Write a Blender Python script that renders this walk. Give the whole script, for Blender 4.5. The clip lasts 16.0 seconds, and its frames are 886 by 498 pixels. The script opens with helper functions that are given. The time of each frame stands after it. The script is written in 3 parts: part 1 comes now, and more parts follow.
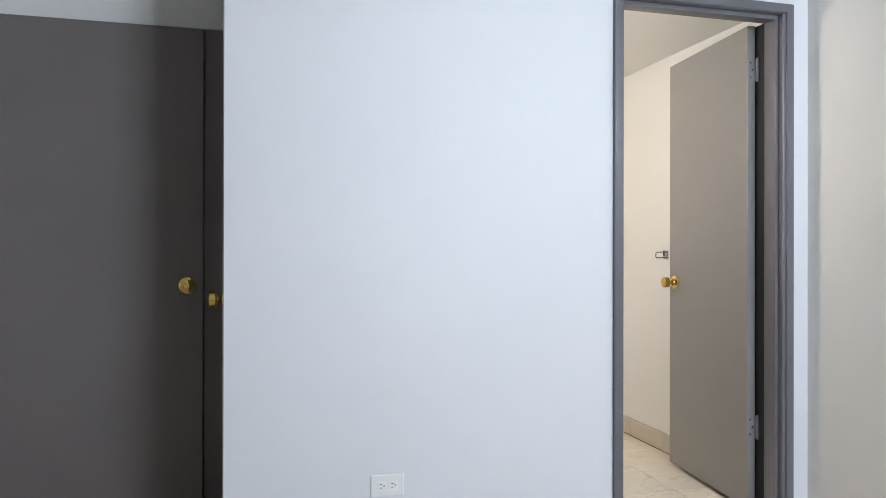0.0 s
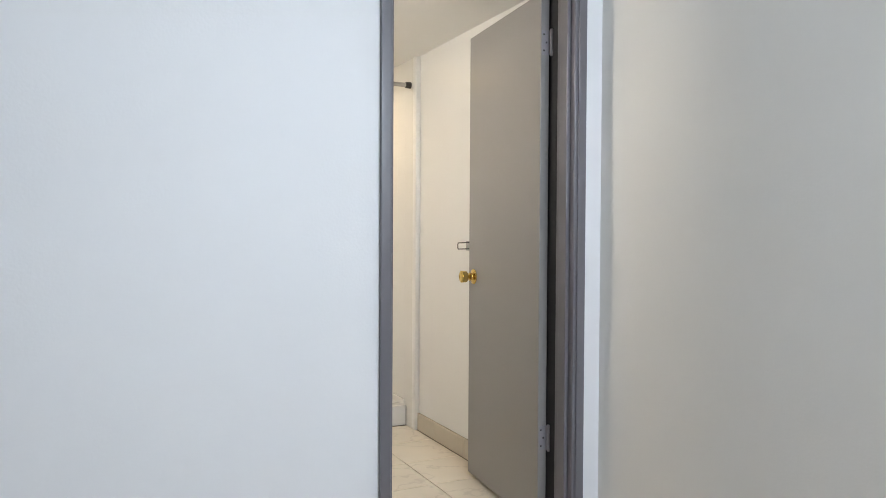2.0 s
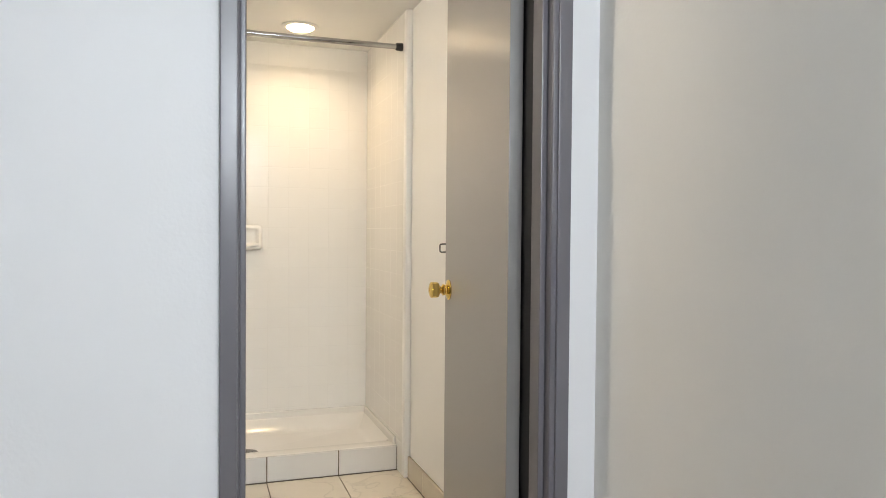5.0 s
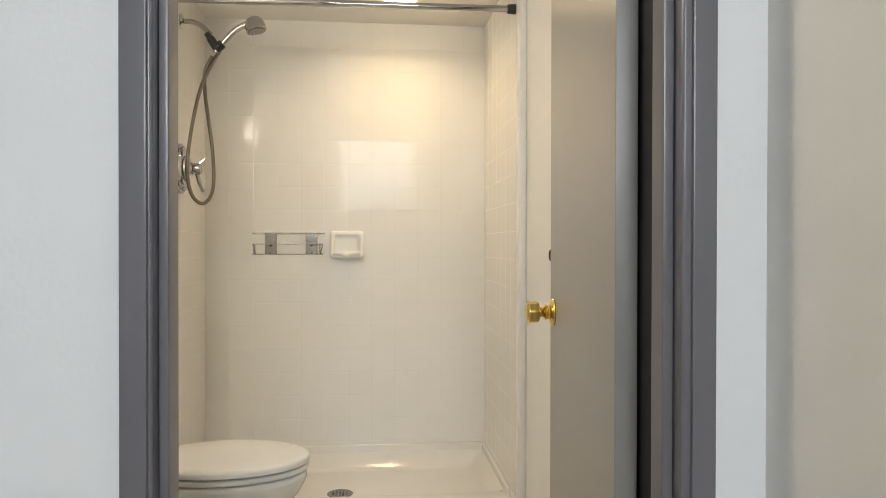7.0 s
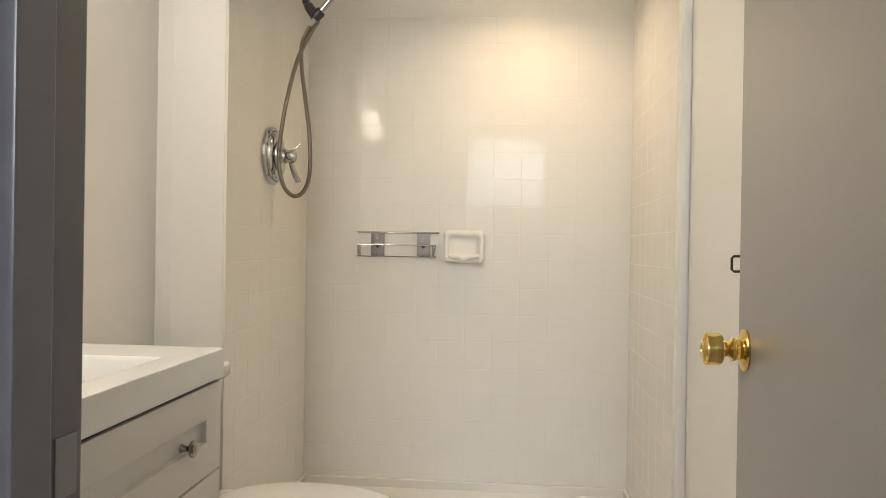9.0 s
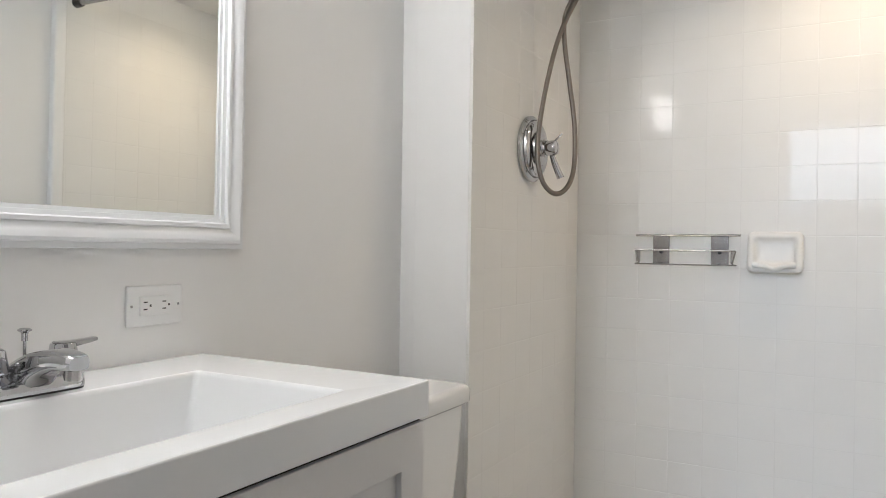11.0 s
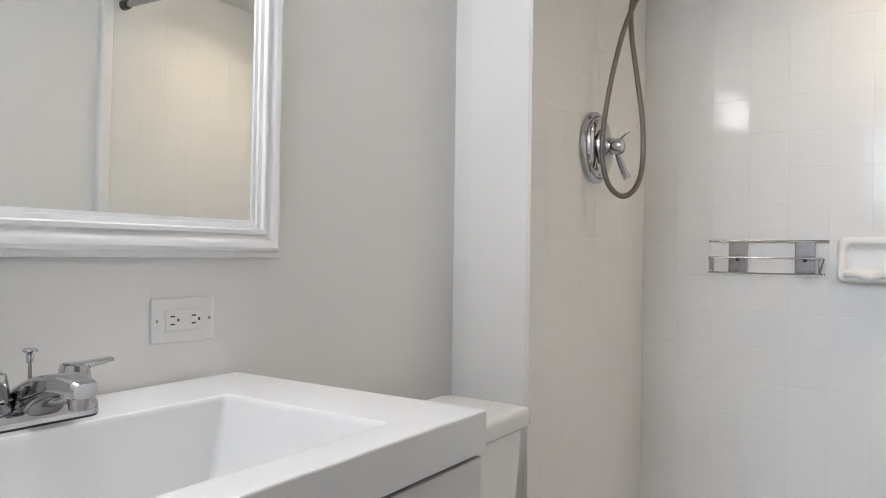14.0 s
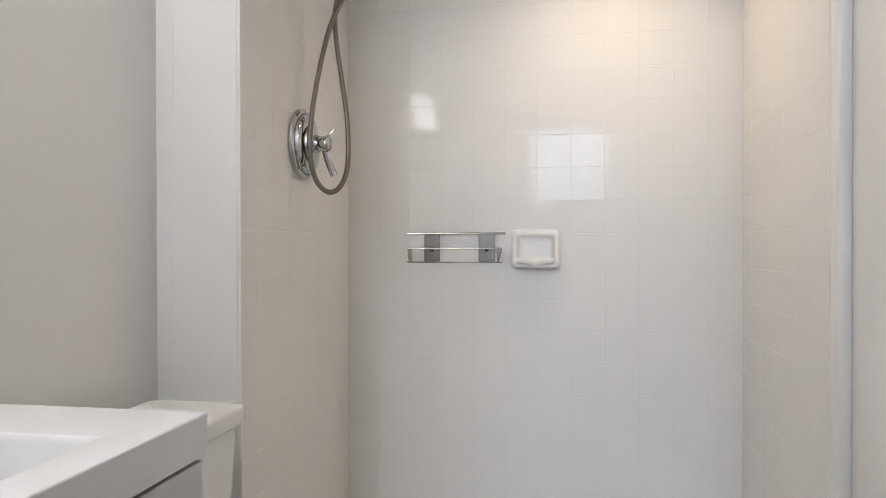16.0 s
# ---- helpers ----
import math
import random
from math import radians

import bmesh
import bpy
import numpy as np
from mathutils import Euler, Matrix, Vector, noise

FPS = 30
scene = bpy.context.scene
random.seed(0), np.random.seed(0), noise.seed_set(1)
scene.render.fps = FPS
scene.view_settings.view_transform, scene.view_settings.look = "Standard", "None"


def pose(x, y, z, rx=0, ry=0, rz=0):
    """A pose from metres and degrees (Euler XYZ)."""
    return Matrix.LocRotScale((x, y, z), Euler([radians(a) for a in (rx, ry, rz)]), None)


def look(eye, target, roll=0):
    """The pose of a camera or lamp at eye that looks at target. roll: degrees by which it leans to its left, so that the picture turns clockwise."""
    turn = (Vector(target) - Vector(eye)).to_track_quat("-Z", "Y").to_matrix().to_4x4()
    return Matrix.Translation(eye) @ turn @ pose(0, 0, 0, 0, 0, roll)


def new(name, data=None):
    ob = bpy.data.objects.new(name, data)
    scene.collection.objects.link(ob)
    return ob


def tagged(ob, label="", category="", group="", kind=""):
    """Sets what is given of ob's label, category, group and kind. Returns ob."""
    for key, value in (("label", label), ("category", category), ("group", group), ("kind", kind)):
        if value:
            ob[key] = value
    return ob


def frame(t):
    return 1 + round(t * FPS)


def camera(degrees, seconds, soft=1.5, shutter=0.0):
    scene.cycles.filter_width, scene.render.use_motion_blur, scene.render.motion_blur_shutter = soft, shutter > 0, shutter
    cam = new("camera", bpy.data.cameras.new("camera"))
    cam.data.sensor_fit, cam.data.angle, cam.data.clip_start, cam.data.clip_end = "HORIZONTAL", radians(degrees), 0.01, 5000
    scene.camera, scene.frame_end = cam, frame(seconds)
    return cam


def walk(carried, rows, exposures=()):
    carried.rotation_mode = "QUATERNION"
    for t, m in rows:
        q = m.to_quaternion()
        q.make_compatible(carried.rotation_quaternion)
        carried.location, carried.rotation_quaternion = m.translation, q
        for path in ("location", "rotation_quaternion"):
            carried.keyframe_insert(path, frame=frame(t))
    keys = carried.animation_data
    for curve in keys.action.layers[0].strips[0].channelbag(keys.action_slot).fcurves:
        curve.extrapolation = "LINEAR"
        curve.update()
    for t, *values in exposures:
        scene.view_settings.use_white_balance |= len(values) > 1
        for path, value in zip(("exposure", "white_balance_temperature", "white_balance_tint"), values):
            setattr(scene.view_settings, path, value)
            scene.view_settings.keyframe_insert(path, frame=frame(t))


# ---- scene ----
cam = camera(63.5, 16.0, soft=0.9)

PATH = [
    (0, (0.089, -2.393, 1.086), (0.603, -0.46, 1.09), 0.1),
    (0.5, (0.171, -2.36, 1.107), (0.797, -0.46, 1.091), 0.2),
    (1, (0.304, -2.273, 1.125), (1.018, -0.404, 1.094), 0.4),
    (1.5, (0.43, -2.184, 1.142), (1.234, -0.353, 1.098), 0.2),
    (2, (0.567, -2.09, 1.122), (1.45, -0.296, 1.08), 0.3),
    (2.5, (0.725, -2.017, 1.12), (1.644, -0.241, 1.074), 0.2),
    (3, (0.854, -1.929, 1.106), (1.789, -0.162, 1.064), 0.3),
    (5.5, (1.453, -1.355, 1.12), (1.973, 0.576, 1.077), 0.5),
    (6, (1.566, -1.196, 1.121), (1.959, 0.765, 1.081), 0.4),
    (6.5, (1.655, -1.055, 1.11), (1.933, 0.925, 1.082), -0.0),
    (7, (1.689, -0.946, 1.097), (1.886, 1.044, 1.081), 0.1),
    (7.5, (1.714, -0.829, 1.089), (1.84, 1.167, 1.085), 0.3),
    (8, (1.744, -0.702, 1.082), (1.785, 1.297, 1.08), 0.4),
    (10.5, (1.75, -0.09, 1.099), (1.004, 1.766, 1.079), 1.1),
    (11, (1.756, -0.034, 1.089), (0.781, 1.713, 1.086), 0.8),
    (11.5, (1.728, 0.004, 1.083), (0.652, 1.69, 1.093), 0.6),
    (12, (1.72, 0.033, 1.083), (0.599, 1.689, 1.094), 0.5),
    (12.5, (1.716, 0.056, 1.086), (0.564, 1.691, 1.096), 0.5),
    (13, (1.704, 0.075, 1.085), (0.537, 1.7, 1.104), 0.6),
    (13.5, (1.687, 0.086, 1.085), (0.527, 1.715, 1.111), 0.6),
    (14, (1.675, 0.09, 1.094), (0.576, 1.761, 1.104), 0.8),
    (14.5, (1.649, 0.083, 1.103), (0.717, 1.853, 1.096), 0.9),
    (15, (1.638, 0.077, 1.101), (0.91, 1.939, 1.096), 0.6),
    (15.5, (1.647, 0.065, 1.101), (1.119, 1.994, 1.095), 0.2),
    (16, (1.67, 0.039, 1.109), (1.332, 2.01, 1.093), -0.1),
]
EXPOSURES = [(0.0, 0.36, 6950, 13), (0.5, 0.2, 6950, 13), (1.5, 0.22, 7100, 12), (3.0, 0.25, 7250, 11), (5.5, 0.2, 7700, 12), (6.5, 0.15, 7800, 9), (7.0, 0.0, 7950, 10), (8.0, -0.02, 8200, 11), (10.5, 0.03, 6500, 12), (12.5, 0.1, 5950, 12), (16.0, -0.1, 6250, 15)]
walk(cam, [(t, look(eye, target, roll)) for t, eye, target, roll in PATH], EXPOSURES)

# ---- world and light ----
world = bpy.data.worlds.new("sky")
scene.world = world
world.use_nodes = True
sky = world.node_tree.nodes.new("ShaderNodeTexSky")
sky.sky_type, sky.sun_disc = "NISHITA", False
sky.sun_elevation, sky.sun_rotation = radians(50), radians(40)
world.node_tree.links.new(sky.outputs[0], world.node_tree.nodes["Background"].inputs[0])
world.node_tree.nodes["Background"].inputs[1].default_value = 0.1


def area_lamp(name, eye, target, sx, sy, power, colour, shape="RECTANGLE"):
    data = bpy.data.lights.new(name, "AREA")
    data.shape, data.size, data.size_y, data.energy, data.color = shape, sx, sy, power, colour
    ob = new(name, data)
    ob.matrix_world = look(eye, target)
    return ob


WIN_X0, WIN_X1, WIN_Z0, WIN_Z1, BED_Y = 1.22, 2.21, 1.50, 2.44, -3.25
area_lamp("window_daylight", ((WIN_X0 + WIN_X1) / 2, BED_Y - 0.03, (WIN_Z0 + WIN_Z1) / 2),
          ((WIN_X0 + WIN_X1) / 2, 0, 0.7), WIN_X1 - WIN_X0 - 0.1, WIN_Z1 - WIN_Z0 - 0.1, 54, (0.68, 0.825, 1.0))
LIGHT = (1.806, 2.08)
CEIL_B = 2.13
bulb = area_lamp("shower_bulb", (LIGHT[0], LIGHT[1], CEIL_B - 0.026), (LIGHT[0], LIGHT[1], 0), 0.12, 0.12, 2.0, (1.0, 0.76, 0.48), "DISK")
bulb.data.spread = radians(146)           # the can shields the top of the walls

# ---- materials ----


def material(name, colour, rough=0.5, metal=0.0, shine=0.5, spread=0.04, scale=3.0, bump=0.0, bump_scale=200.0, coat=0.0, per_object=0.0, emit=0.0, rough_spread=0.06):
    m = bpy.data.materials.new(name)
    m.use_nodes = True
    n, l = m.node_tree.nodes, m.node_tree.links
    bsdf = n["Principled BSDF"]
    bsdf.inputs["Metallic"].default_value = metal
    bsdf.inputs["Coat Weight"].default_value = coat
    bsdf.inputs["Specular IOR Level"].default_value = shine
    bsdf.inputs["Coat Roughness"].default_value = 0.04
    where = n.new("ShaderNodeNewGeometry")
    big = n.new("ShaderNodeTexNoise")
    big.inputs["Scale"].default_value, big.inputs["Detail"].default_value = scale, 6
    l.new(where.outputs["Position"], big.inputs["Vector"])
    ramp = n.new("ShaderNodeMapRange")
    ramp.inputs["From Min"].default_value, ramp.inputs["From Max"].default_value = 0.15, 0.85
    ramp.inputs["To Min"].default_value, ramp.inputs["To Max"].default_value = 1 - spread, 1 + spread
    l.new(big.outputs["Fac"], ramp.inputs["Value"])
    tone = ramp.outputs["Result"]
    if per_object:
        info = n.new("ShaderNodeObjectInfo")
        vary = n.new("ShaderNodeMapRange")
        vary.inputs["To Min"].default_value, vary.inputs["To Max"].default_value = 1 - per_object, 1 + per_object
        l.new(info.outputs["Random"], vary.inputs["Value"])
        times = n.new("ShaderNodeMath")
        times.operation = "MULTIPLY"
        l.new(tone, times.inputs[0])
        l.new(vary.outputs["Result"], times.inputs[1])
        tone = times.outputs[0]
    mix = n.new("ShaderNodeVectorMath")
    mix.operation = "SCALE"
    mix.inputs[0].default_value = colour
    l.new(tone, mix.inputs["Scale"])
    l.new(mix.outputs[0], bsdf.inputs["Base Color"])
    fine = n.new("ShaderNodeTexNoise")
    fine.inputs["Scale"].default_value, fine.inputs["Detail"].default_value = bump_scale, 4
    l.new(where.outputs["Position"], fine.inputs["Vector"])
    gloss = n.new("ShaderNodeMapRange")
    gloss.inputs["To Min"].default_value, gloss.inputs["To Max"].default_value = max(rough - rough_spread, 0.02), rough + rough_spread
    l.new(big.outputs["Fac"], gloss.inputs["Value"])
    l.new(gloss.outputs["Result"], bsdf.inputs["Roughness"])
    if bump:
        relief = n.new("ShaderNodeBump")
        relief.inputs["Strength"].default_value, relief.inputs["Distance"].default_value = bump, 0.002
        l.new(fine.outputs["Fac"], relief.inputs["Height"])
        l.new(relief.outputs[0], bsdf.inputs["Normal"])
    if emit:
        bsdf.inputs["Emission Color"].default_value = (*colour, 1)
        bsdf.inputs["Emission Strength"].default_value = emit
    return m


PAINT_BED = material("bedroom_wall_paint", (0.74, 0.75, 0.77), 0.55, spread=0.02, scale=1.2, bump=0.22, bump_scale=110)
PAINT_BATH = material("bathroom_wall_paint", (0.83, 0.825, 0.81), 0.36, spread=0.015, scale=1.5, bump=0.08, bump_scale=60)
# the bedroom paint warmed and lightened: bounced light is put into the colour
PAINT_BED_WARM = material("side_wall_bounce_tint", (0.775, 0.76, 0.73), 0.5, spread=0.02, scale=1.2, bump=0.22, bump_scale=110)
PAINT_CEIL = material("ceiling_paint", (0.84, 0.83, 0.80), 0.45, spread=0.02, bump=0.1, bump_scale=80)
GREY = material("grey_enamel_paint", (0.25, 0.24, 0.235), 0.31, spread=0.025, scale=2.5, bump=0.05, bump_scale=45, rough_spread=0.02)
GREY_FRAME = material("grey_frame_enamel", (0.14, 0.135, 0.152), 0.28, spread=0.03, scale=5, bump=0.05, bump_scale=60, rough_spread=0.01)
# near-black colour that stands in for the shade in the hinge gap
HINGE_SHADE = material("painted_hinge_shade", (0.02, 0.02, 0.022), 0.6, spread=0.1, scale=20, shine=0.2)
GLAZE = material("satin_white_glaze", (0.80, 0.79, 0.76), 0.35, shine=0.25, spread=0.015, scale=12)
# brown-grey set darker than the grey enamel: the recess shade is in it
RECESS_SHADED = material("shaded_brown_grey_paint", (0.19, 0.165, 0.158), 0.4, spread=0.08, scale=3, bump=0.06, bump_scale=50)
TILE = material("white_glazed_tile", (0.82, 0.81, 0.78), 0.035, shine=0.12, spread=0.01, scale=6, bump=0.008, bump_scale=14, coat=0.0, per_object=0.005, rough_spread=0.012)
GROUT = material("white_grout", (0.775, 0.765, 0.735), 0.5, shine=0.2, spread=0.02, scale=9, bump=0.05, bump_scale=400)
PAN = material("white_cast_shower_base", (0.80, 0.78, 0.74), 0.15, spread=0.02, scale=5, bump=0.02, bump_scale=60, rough_spread=0.03)
CERAMIC = material("white_vitreous_china", (0.80, 0.79, 0.76), 0.1, spread=0.012, scale=5, coat=0.4, rough_spread=0.03)
SEAT = material("white_plastic_seat", (0.80, 0.79, 0.77), 0.22, spread=0.012, scale=5)
MARBLE = material("white_cultured_marble", (0.86, 0.865, 0.865), 0.13, spread=0.012, scale=4, coat=0.2, rough_spread=0.03)
CABINET = material("white_painted_cabinet", (0.70, 0.685, 0.67), 0.4, spread=0.02, scale=6, bump=0.05, bump_scale=120)
GAP_SHADE = material("gap_shade_black", (0.03, 0.027, 0.025), 0.8)
CHROME = material("polished_chrome", (0.50, 0.50, 0.51), 0.05, 1.0, spread=0.05, scale=20, rough_spread=0.03)
STEEL = material("brushed_steel", (0.36, 0.345, 0.335), 0.22, 1.0, spread=0.08, scale=25, rough_spread=0.06)
DARK_STEEL = material("dark_brushed_steel", (0.27, 0.25, 0.235), 0.24, 1.0, spread=0.12, scale=25, rough_spread=0.08)
GREY_PLASTIC = material("grey_plastic", (0.12, 0.115, 0.11), 0.35, spread=0.1)
HOSE = material("ribbed_steel_hose", (0.20, 0.175, 0.15), 0.36, 1.0, spread=0.1, scale=30)
BLACK = material("black_plastic", (0.025, 0.024, 0.023), 0.35, spread=0.1)
BRASS = material("polished_brass", (0.83, 0.60, 0.20), 0.07, 1.0, spread=0.05, scale=25, rough_spread=0.04)
FRAME_WHITE = material("white_lacquered_frame", (0.82, 0.83, 0.84), 0.3, spread=0.012, scale=8)
PLATE = material("white_plastic_plate", (0.83, 0.83, 0.82), 0.3, spread=0.01)
HINGE = material("painted_hinge", (0.24, 0.23, 0.25), 0.35, spread=0.08, scale=30)
BASE_TILE = material("beige_base_tile", (0.58, 0.52, 0.43), 0.25, spread=0.06, scale=7, per_object=0.04)
CURB_TILE = material("white_curb_tile", (0.70, 0.68, 0.65), 0.2, spread=0.03, scale=7, per_object=0.03)
JOINT_DARK = material("dark_floor_grout", (0.16, 0.13, 0.10), 0.8, spread=0.2, scale=20)
# floor out of view, its brown lightened to throw more light upwards
FLOOR_BOUNCE = material("bounce_floor_brown", (0.48, 0.38, 0.29), 0.4, spread=0.25, scale=6)
GLOW = material("lit_lens", (1.0, 0.82, 0.56), 0.4, emit=22.0)
GLOW_WHITE = material("lit_frosted_shade", (1.0, 0.985, 0.955), 0.4, emit=34.0)


def marbled_tile():
    m = material("cream_veined_floor_tile", (0.72, 0.65, 0.54), 0.22, spread=0.05, scale=5, per_object=0.03)
    n, l = m.node_tree.nodes, m.node_tree.links
    where = n.new("ShaderNodeNewGeometry")
    warp = n.new("ShaderNodeTexNoise")
    warp.inputs["Scale"].default_value, warp.inputs["Detail"].default_value = 3.2, 7
    l.new(where.outputs["Position"], warp.inputs["Vector"])
    off = n.new("ShaderNodeMath")
    off.operation = "SUBTRACT"
    off.inputs[1].default_value = 0.5
    l.new(warp.outputs["Fac"], off.inputs[0])
    size = n.new("ShaderNodeMath")
    size.operation = "ABSOLUTE"
    l.new(off.outputs[0], size.inputs[0])
    vein = n.new("ShaderNodeMapRange")
    vein.inputs["From Min"].default_value, vein.inputs["From Max"].default_value = 0.0, 0.016
    vein.inputs["To Min"].default_value, vein.inputs["To Max"].default_value = 0.87, 1.0
    l.new(size.outputs[0], vein.inputs["Value"])
    bsdf = n["Principled BSDF"]
    old = bsdf.inputs["Base Color"].links[0].from_socket
    mix = n.new("ShaderNodeVectorMath")
    mix.operation = "SCALE"
    l.new(old, mix.inputs[0])
    l.new(vein.outputs["Result"], mix.inputs["Scale"])
    l.new(mix.outputs[0], bsdf.inputs["Base Color"])
    return m


FLOOR_TILE = marbled_tile()


def mirror_glass():
    m = bpy.data.materials.new("mirror_glass")
    m.use_nodes = True
    b = m.node_tree.nodes["Principled BSDF"]
    b.inputs["Base Color"].default_value = (0.86, 0.88, 0.87, 1)
    b.inputs["Metallic"].default_value, b.inputs["Roughness"].default_value = 1.0, 0.015
    return m


def window_glass():
    m = bpy.data.materials.new("window_glass")
    m.use_nodes = True
    b = m.node_tree.nodes["Principled BSDF"]
    b.inputs["Transmission Weight"].default_value, b.inputs["Roughness"].default_value = 1.0, 0.0
    b.inputs["IOR"].default_value = 1.45
    return m


MIRROR, GLASS = mirror_glass(), window_glass()

# ---- mesh helpers ----


def add_box(bm, a, b, bevel=0.0, segments=2):
    """A box from corner a to corner b, with rounded edges."""
    made = bmesh.ops.create_cube(bm, size=1)["verts"]
    for v in made:
        v.co = [a[i] if v.co[i] < 0 else b[i] for i in range(3)]
    if bevel:
        edges = {e for v in made for e in v.link_edges}
        bmesh.ops.bevel(bm, geom=list(edges), offset=bevel, segments=segments, profile=0.5, affect="EDGES")
    return bm


def boxes(*items, bevel=0.0, segments=2):
    bm = bmesh.new()
    for a, b in items:
        add_box(bm, a, b, bevel, segments)
    return bm


def turned(profile, centre, axis="Z", steps=32):
    """A solid of revolution: profile of (radius, height) along an axis through centre."""
    bm = bmesh.new()
    rings = []
    for r, h in profile:
        ring = []
        for k in range(steps):
            a = 2 * math.pi * k / steps
            p = Vector((max(r, 1e-4) * math.cos(a), max(r, 1e-4) * math.sin(a), h))
            ring.append(bm.verts.new(p))
        rings.append(ring)
    for lo, hi in zip(rings, rings[1:]):
        for k in range(steps):
            bm.faces.new((lo[k], lo[(k + 1) % steps], hi[(k + 1) % steps], hi[k]))
    bm.faces.new(list(reversed(rings[0])))
    bm.faces.new(rings[-1])
    way = {"X": (1, 0, 0), "-X": (-1, 0, 0), "Y": (0, 1, 0), "-Y": (0, -1, 0), "Z": (0, 0, 1), "-Z": (0, 0, -1)}[axis] if isinstance(axis, str) else axis
    turn = Vector((0, 0, 1)).rotation_difference(Vector(way)).to_matrix().to_4x4()
    bmesh.ops.transform(bm, matrix=Matrix.Translation(centre) @ turn, verts=bm.verts)
    bmesh.ops.recalc_face_normals(bm, faces=bm.faces)
    return bm


def smooth_line(points, per=10):
    """A smooth curve (Catmull-Rom) through a few points."""
    pts = [Vector(p) for p in points]
    pts = [2 * pts[0] - pts[1]] + pts + [2 * pts[-1] - pts[-2]]
    out = []
    for a, b, c, d in zip(pts, pts[1:], pts[2:], pts[3:]):
        for k in range(per):
            t = k / per
            out.append(0.5 * (2 * b + (c - a) * t + (2 * a - 5 * b + 4 * c - d) * t * t + (3 * b - a - 3 * c + d) * t ** 3))
    return out + [pts[-2]]


def tube(points, radius, steps=12, ripple=0.0, bm=None):
    """A round tube along points; radius may be a function of the way along it (0 to 1)."""
    bm = bm or bmesh.new()
    pts = [Vector(p) for p in points]
    rings, up = [], None
    for i, p in enumerate(pts):
        way = (pts[min(i + 1, len(pts) - 1)] - pts[max(i - 1, 0)]).normalized()
        if up is None:
            up = way.orthogonal().normalized()
        up = (up - up.dot(way) * way).normalized()
        side = way.cross(up)
        r = radius(i / (len(pts) - 1)) if callable(radius) else radius
        r *= 1 + (ripple if i % 2 else -ripple)
        rings.append([bm.verts.new(p + r * (math.cos(2 * math.pi * k / steps) * up + math.sin(2 * math.pi * k / steps) * side)) for k in range(steps)])
    for lo, hi in zip(rings, rings[1:]):
        for k in range(steps):
            bm.faces.new((lo[k], lo[(k + 1) % steps], hi[(k + 1) % steps], hi[k]))
    bm.faces.new(list(reversed(rings[0])))
    bm.faces.new(rings[-1])
    bmesh.ops.recalc_face_normals(bm, faces=bm.faces)
    return bm


def loft(rings, bm=None, close=(True, True)):
    """Skin over rings of equally many points."""
    bm = bm or bmesh.new()
    made = [[bm.verts.new(p) for p in ring] for ring in rings]
    count = len(made[0])
    for lo, hi in zip(made, made[1:]):
        for k in range(count):
            bm.faces.new((lo[k], lo[(k + 1) % count], hi[(k + 1) % count], hi[k]))
    if close[0]:
        bm.faces.new(list(reversed(made[0])))
    if close[1]:
        bm.faces.new(made[-1])
    bmesh.ops.recalc_face_normals(bm, faces=bm.faces)
    return bm


def finish(name, bm, mat, origin=(0, 0, 0), sharp=35):
    me = bpy.data.meshes.new(name)
    bmesh.ops.translate(bm, vec=-Vector(origin), verts=bm.verts)
    bm.to_mesh(me)
    bm.free()
    me.materials.append(mat)
    me.shade_smooth()
    me.set_sharp_from_angle(angle=radians(sharp))
    return me


def solid(name, bm, mat, label="", category="", kind="structure", sharp=35):
    """A thing of one mesh, its origin at the middle of its base."""
    lo = [min(v.co[i] for v in bm.verts) for i in range(3)]
    hi = [max(v.co[i] for v in bm.verts) for i in range(3)]
    base = ((lo[0] + hi[0]) / 2, (lo[1] + hi[1]) / 2, lo[2])
    ob = new(name, finish(name, bm, mat, base, sharp))
    ob.location = base
    return tagged(ob, label, category, kind=kind)


def thing(name, base, label, category, group="", kind=""):
    ob = new(name)
    ob.location = base
    ob.empty_display_size = 0.05
    ob["at"] = [float(c) for c in base]
    return tagged(ob, label, category, group, kind)


def part(name, bm, mat, parent, label="", sharp=35):
    """Link a bmesh, given in world places, as one mesh under a thing or a part of it."""
    root = parent
    while root.parent:
        root = root.parent
    ob = new(name, finish(name, bm, mat, root.location, sharp))
    even = ob.modifiers.new("even_shading", "WEIGHTED_NORMAL")
    even.keep_sharp = True
    ob.parent = parent
    return tagged(ob, label)


# ---- the plan ----
L, R, BACK = 0.702, 2.251, 2.44           # bathroom walls
EAST, RS = 2.235, 2.224                  # bedroom side wall; face of the tiled shower side wall
EDGE_Y = 1.628                            # front of that tiling
WING_Y, WING_X = 1.60, 0.925              # wing wall beside the shower
SHOWER_Y = 1.751                          # front of the shower curb
OPEN0, OPEN1 = 1.413, 2.107               # door opening between the jambs
WALL_T, WALL_E, HEAD = 0.104, 0.085, 2.022   # wall depth is less on the hinge side, set to fit the camera's view
CEIL = 2.5
HALL_X = -1.2

# ---- structure ----
solid("floor", boxes(((-3.2, BED_Y - 0.15, -0.12), (R + 0.15, 0.060, -0.004)), ((-3.2, 0.060, -0.12), (0.6, 1.1, -0.004))), FLOOR_BOUNCE, "brown bedroom floor, unseen, lightened in colour to bounce light", "floor")
wall = solid("wall_north", boxes(((0.0, 0, 0), (1.392, WALL_T, CEIL)), ((2.141, 0, 0), (EAST, WALL_E, CEIL)), ((1.392, 0, 2.045), (2.141, WALL_T, CEIL))),
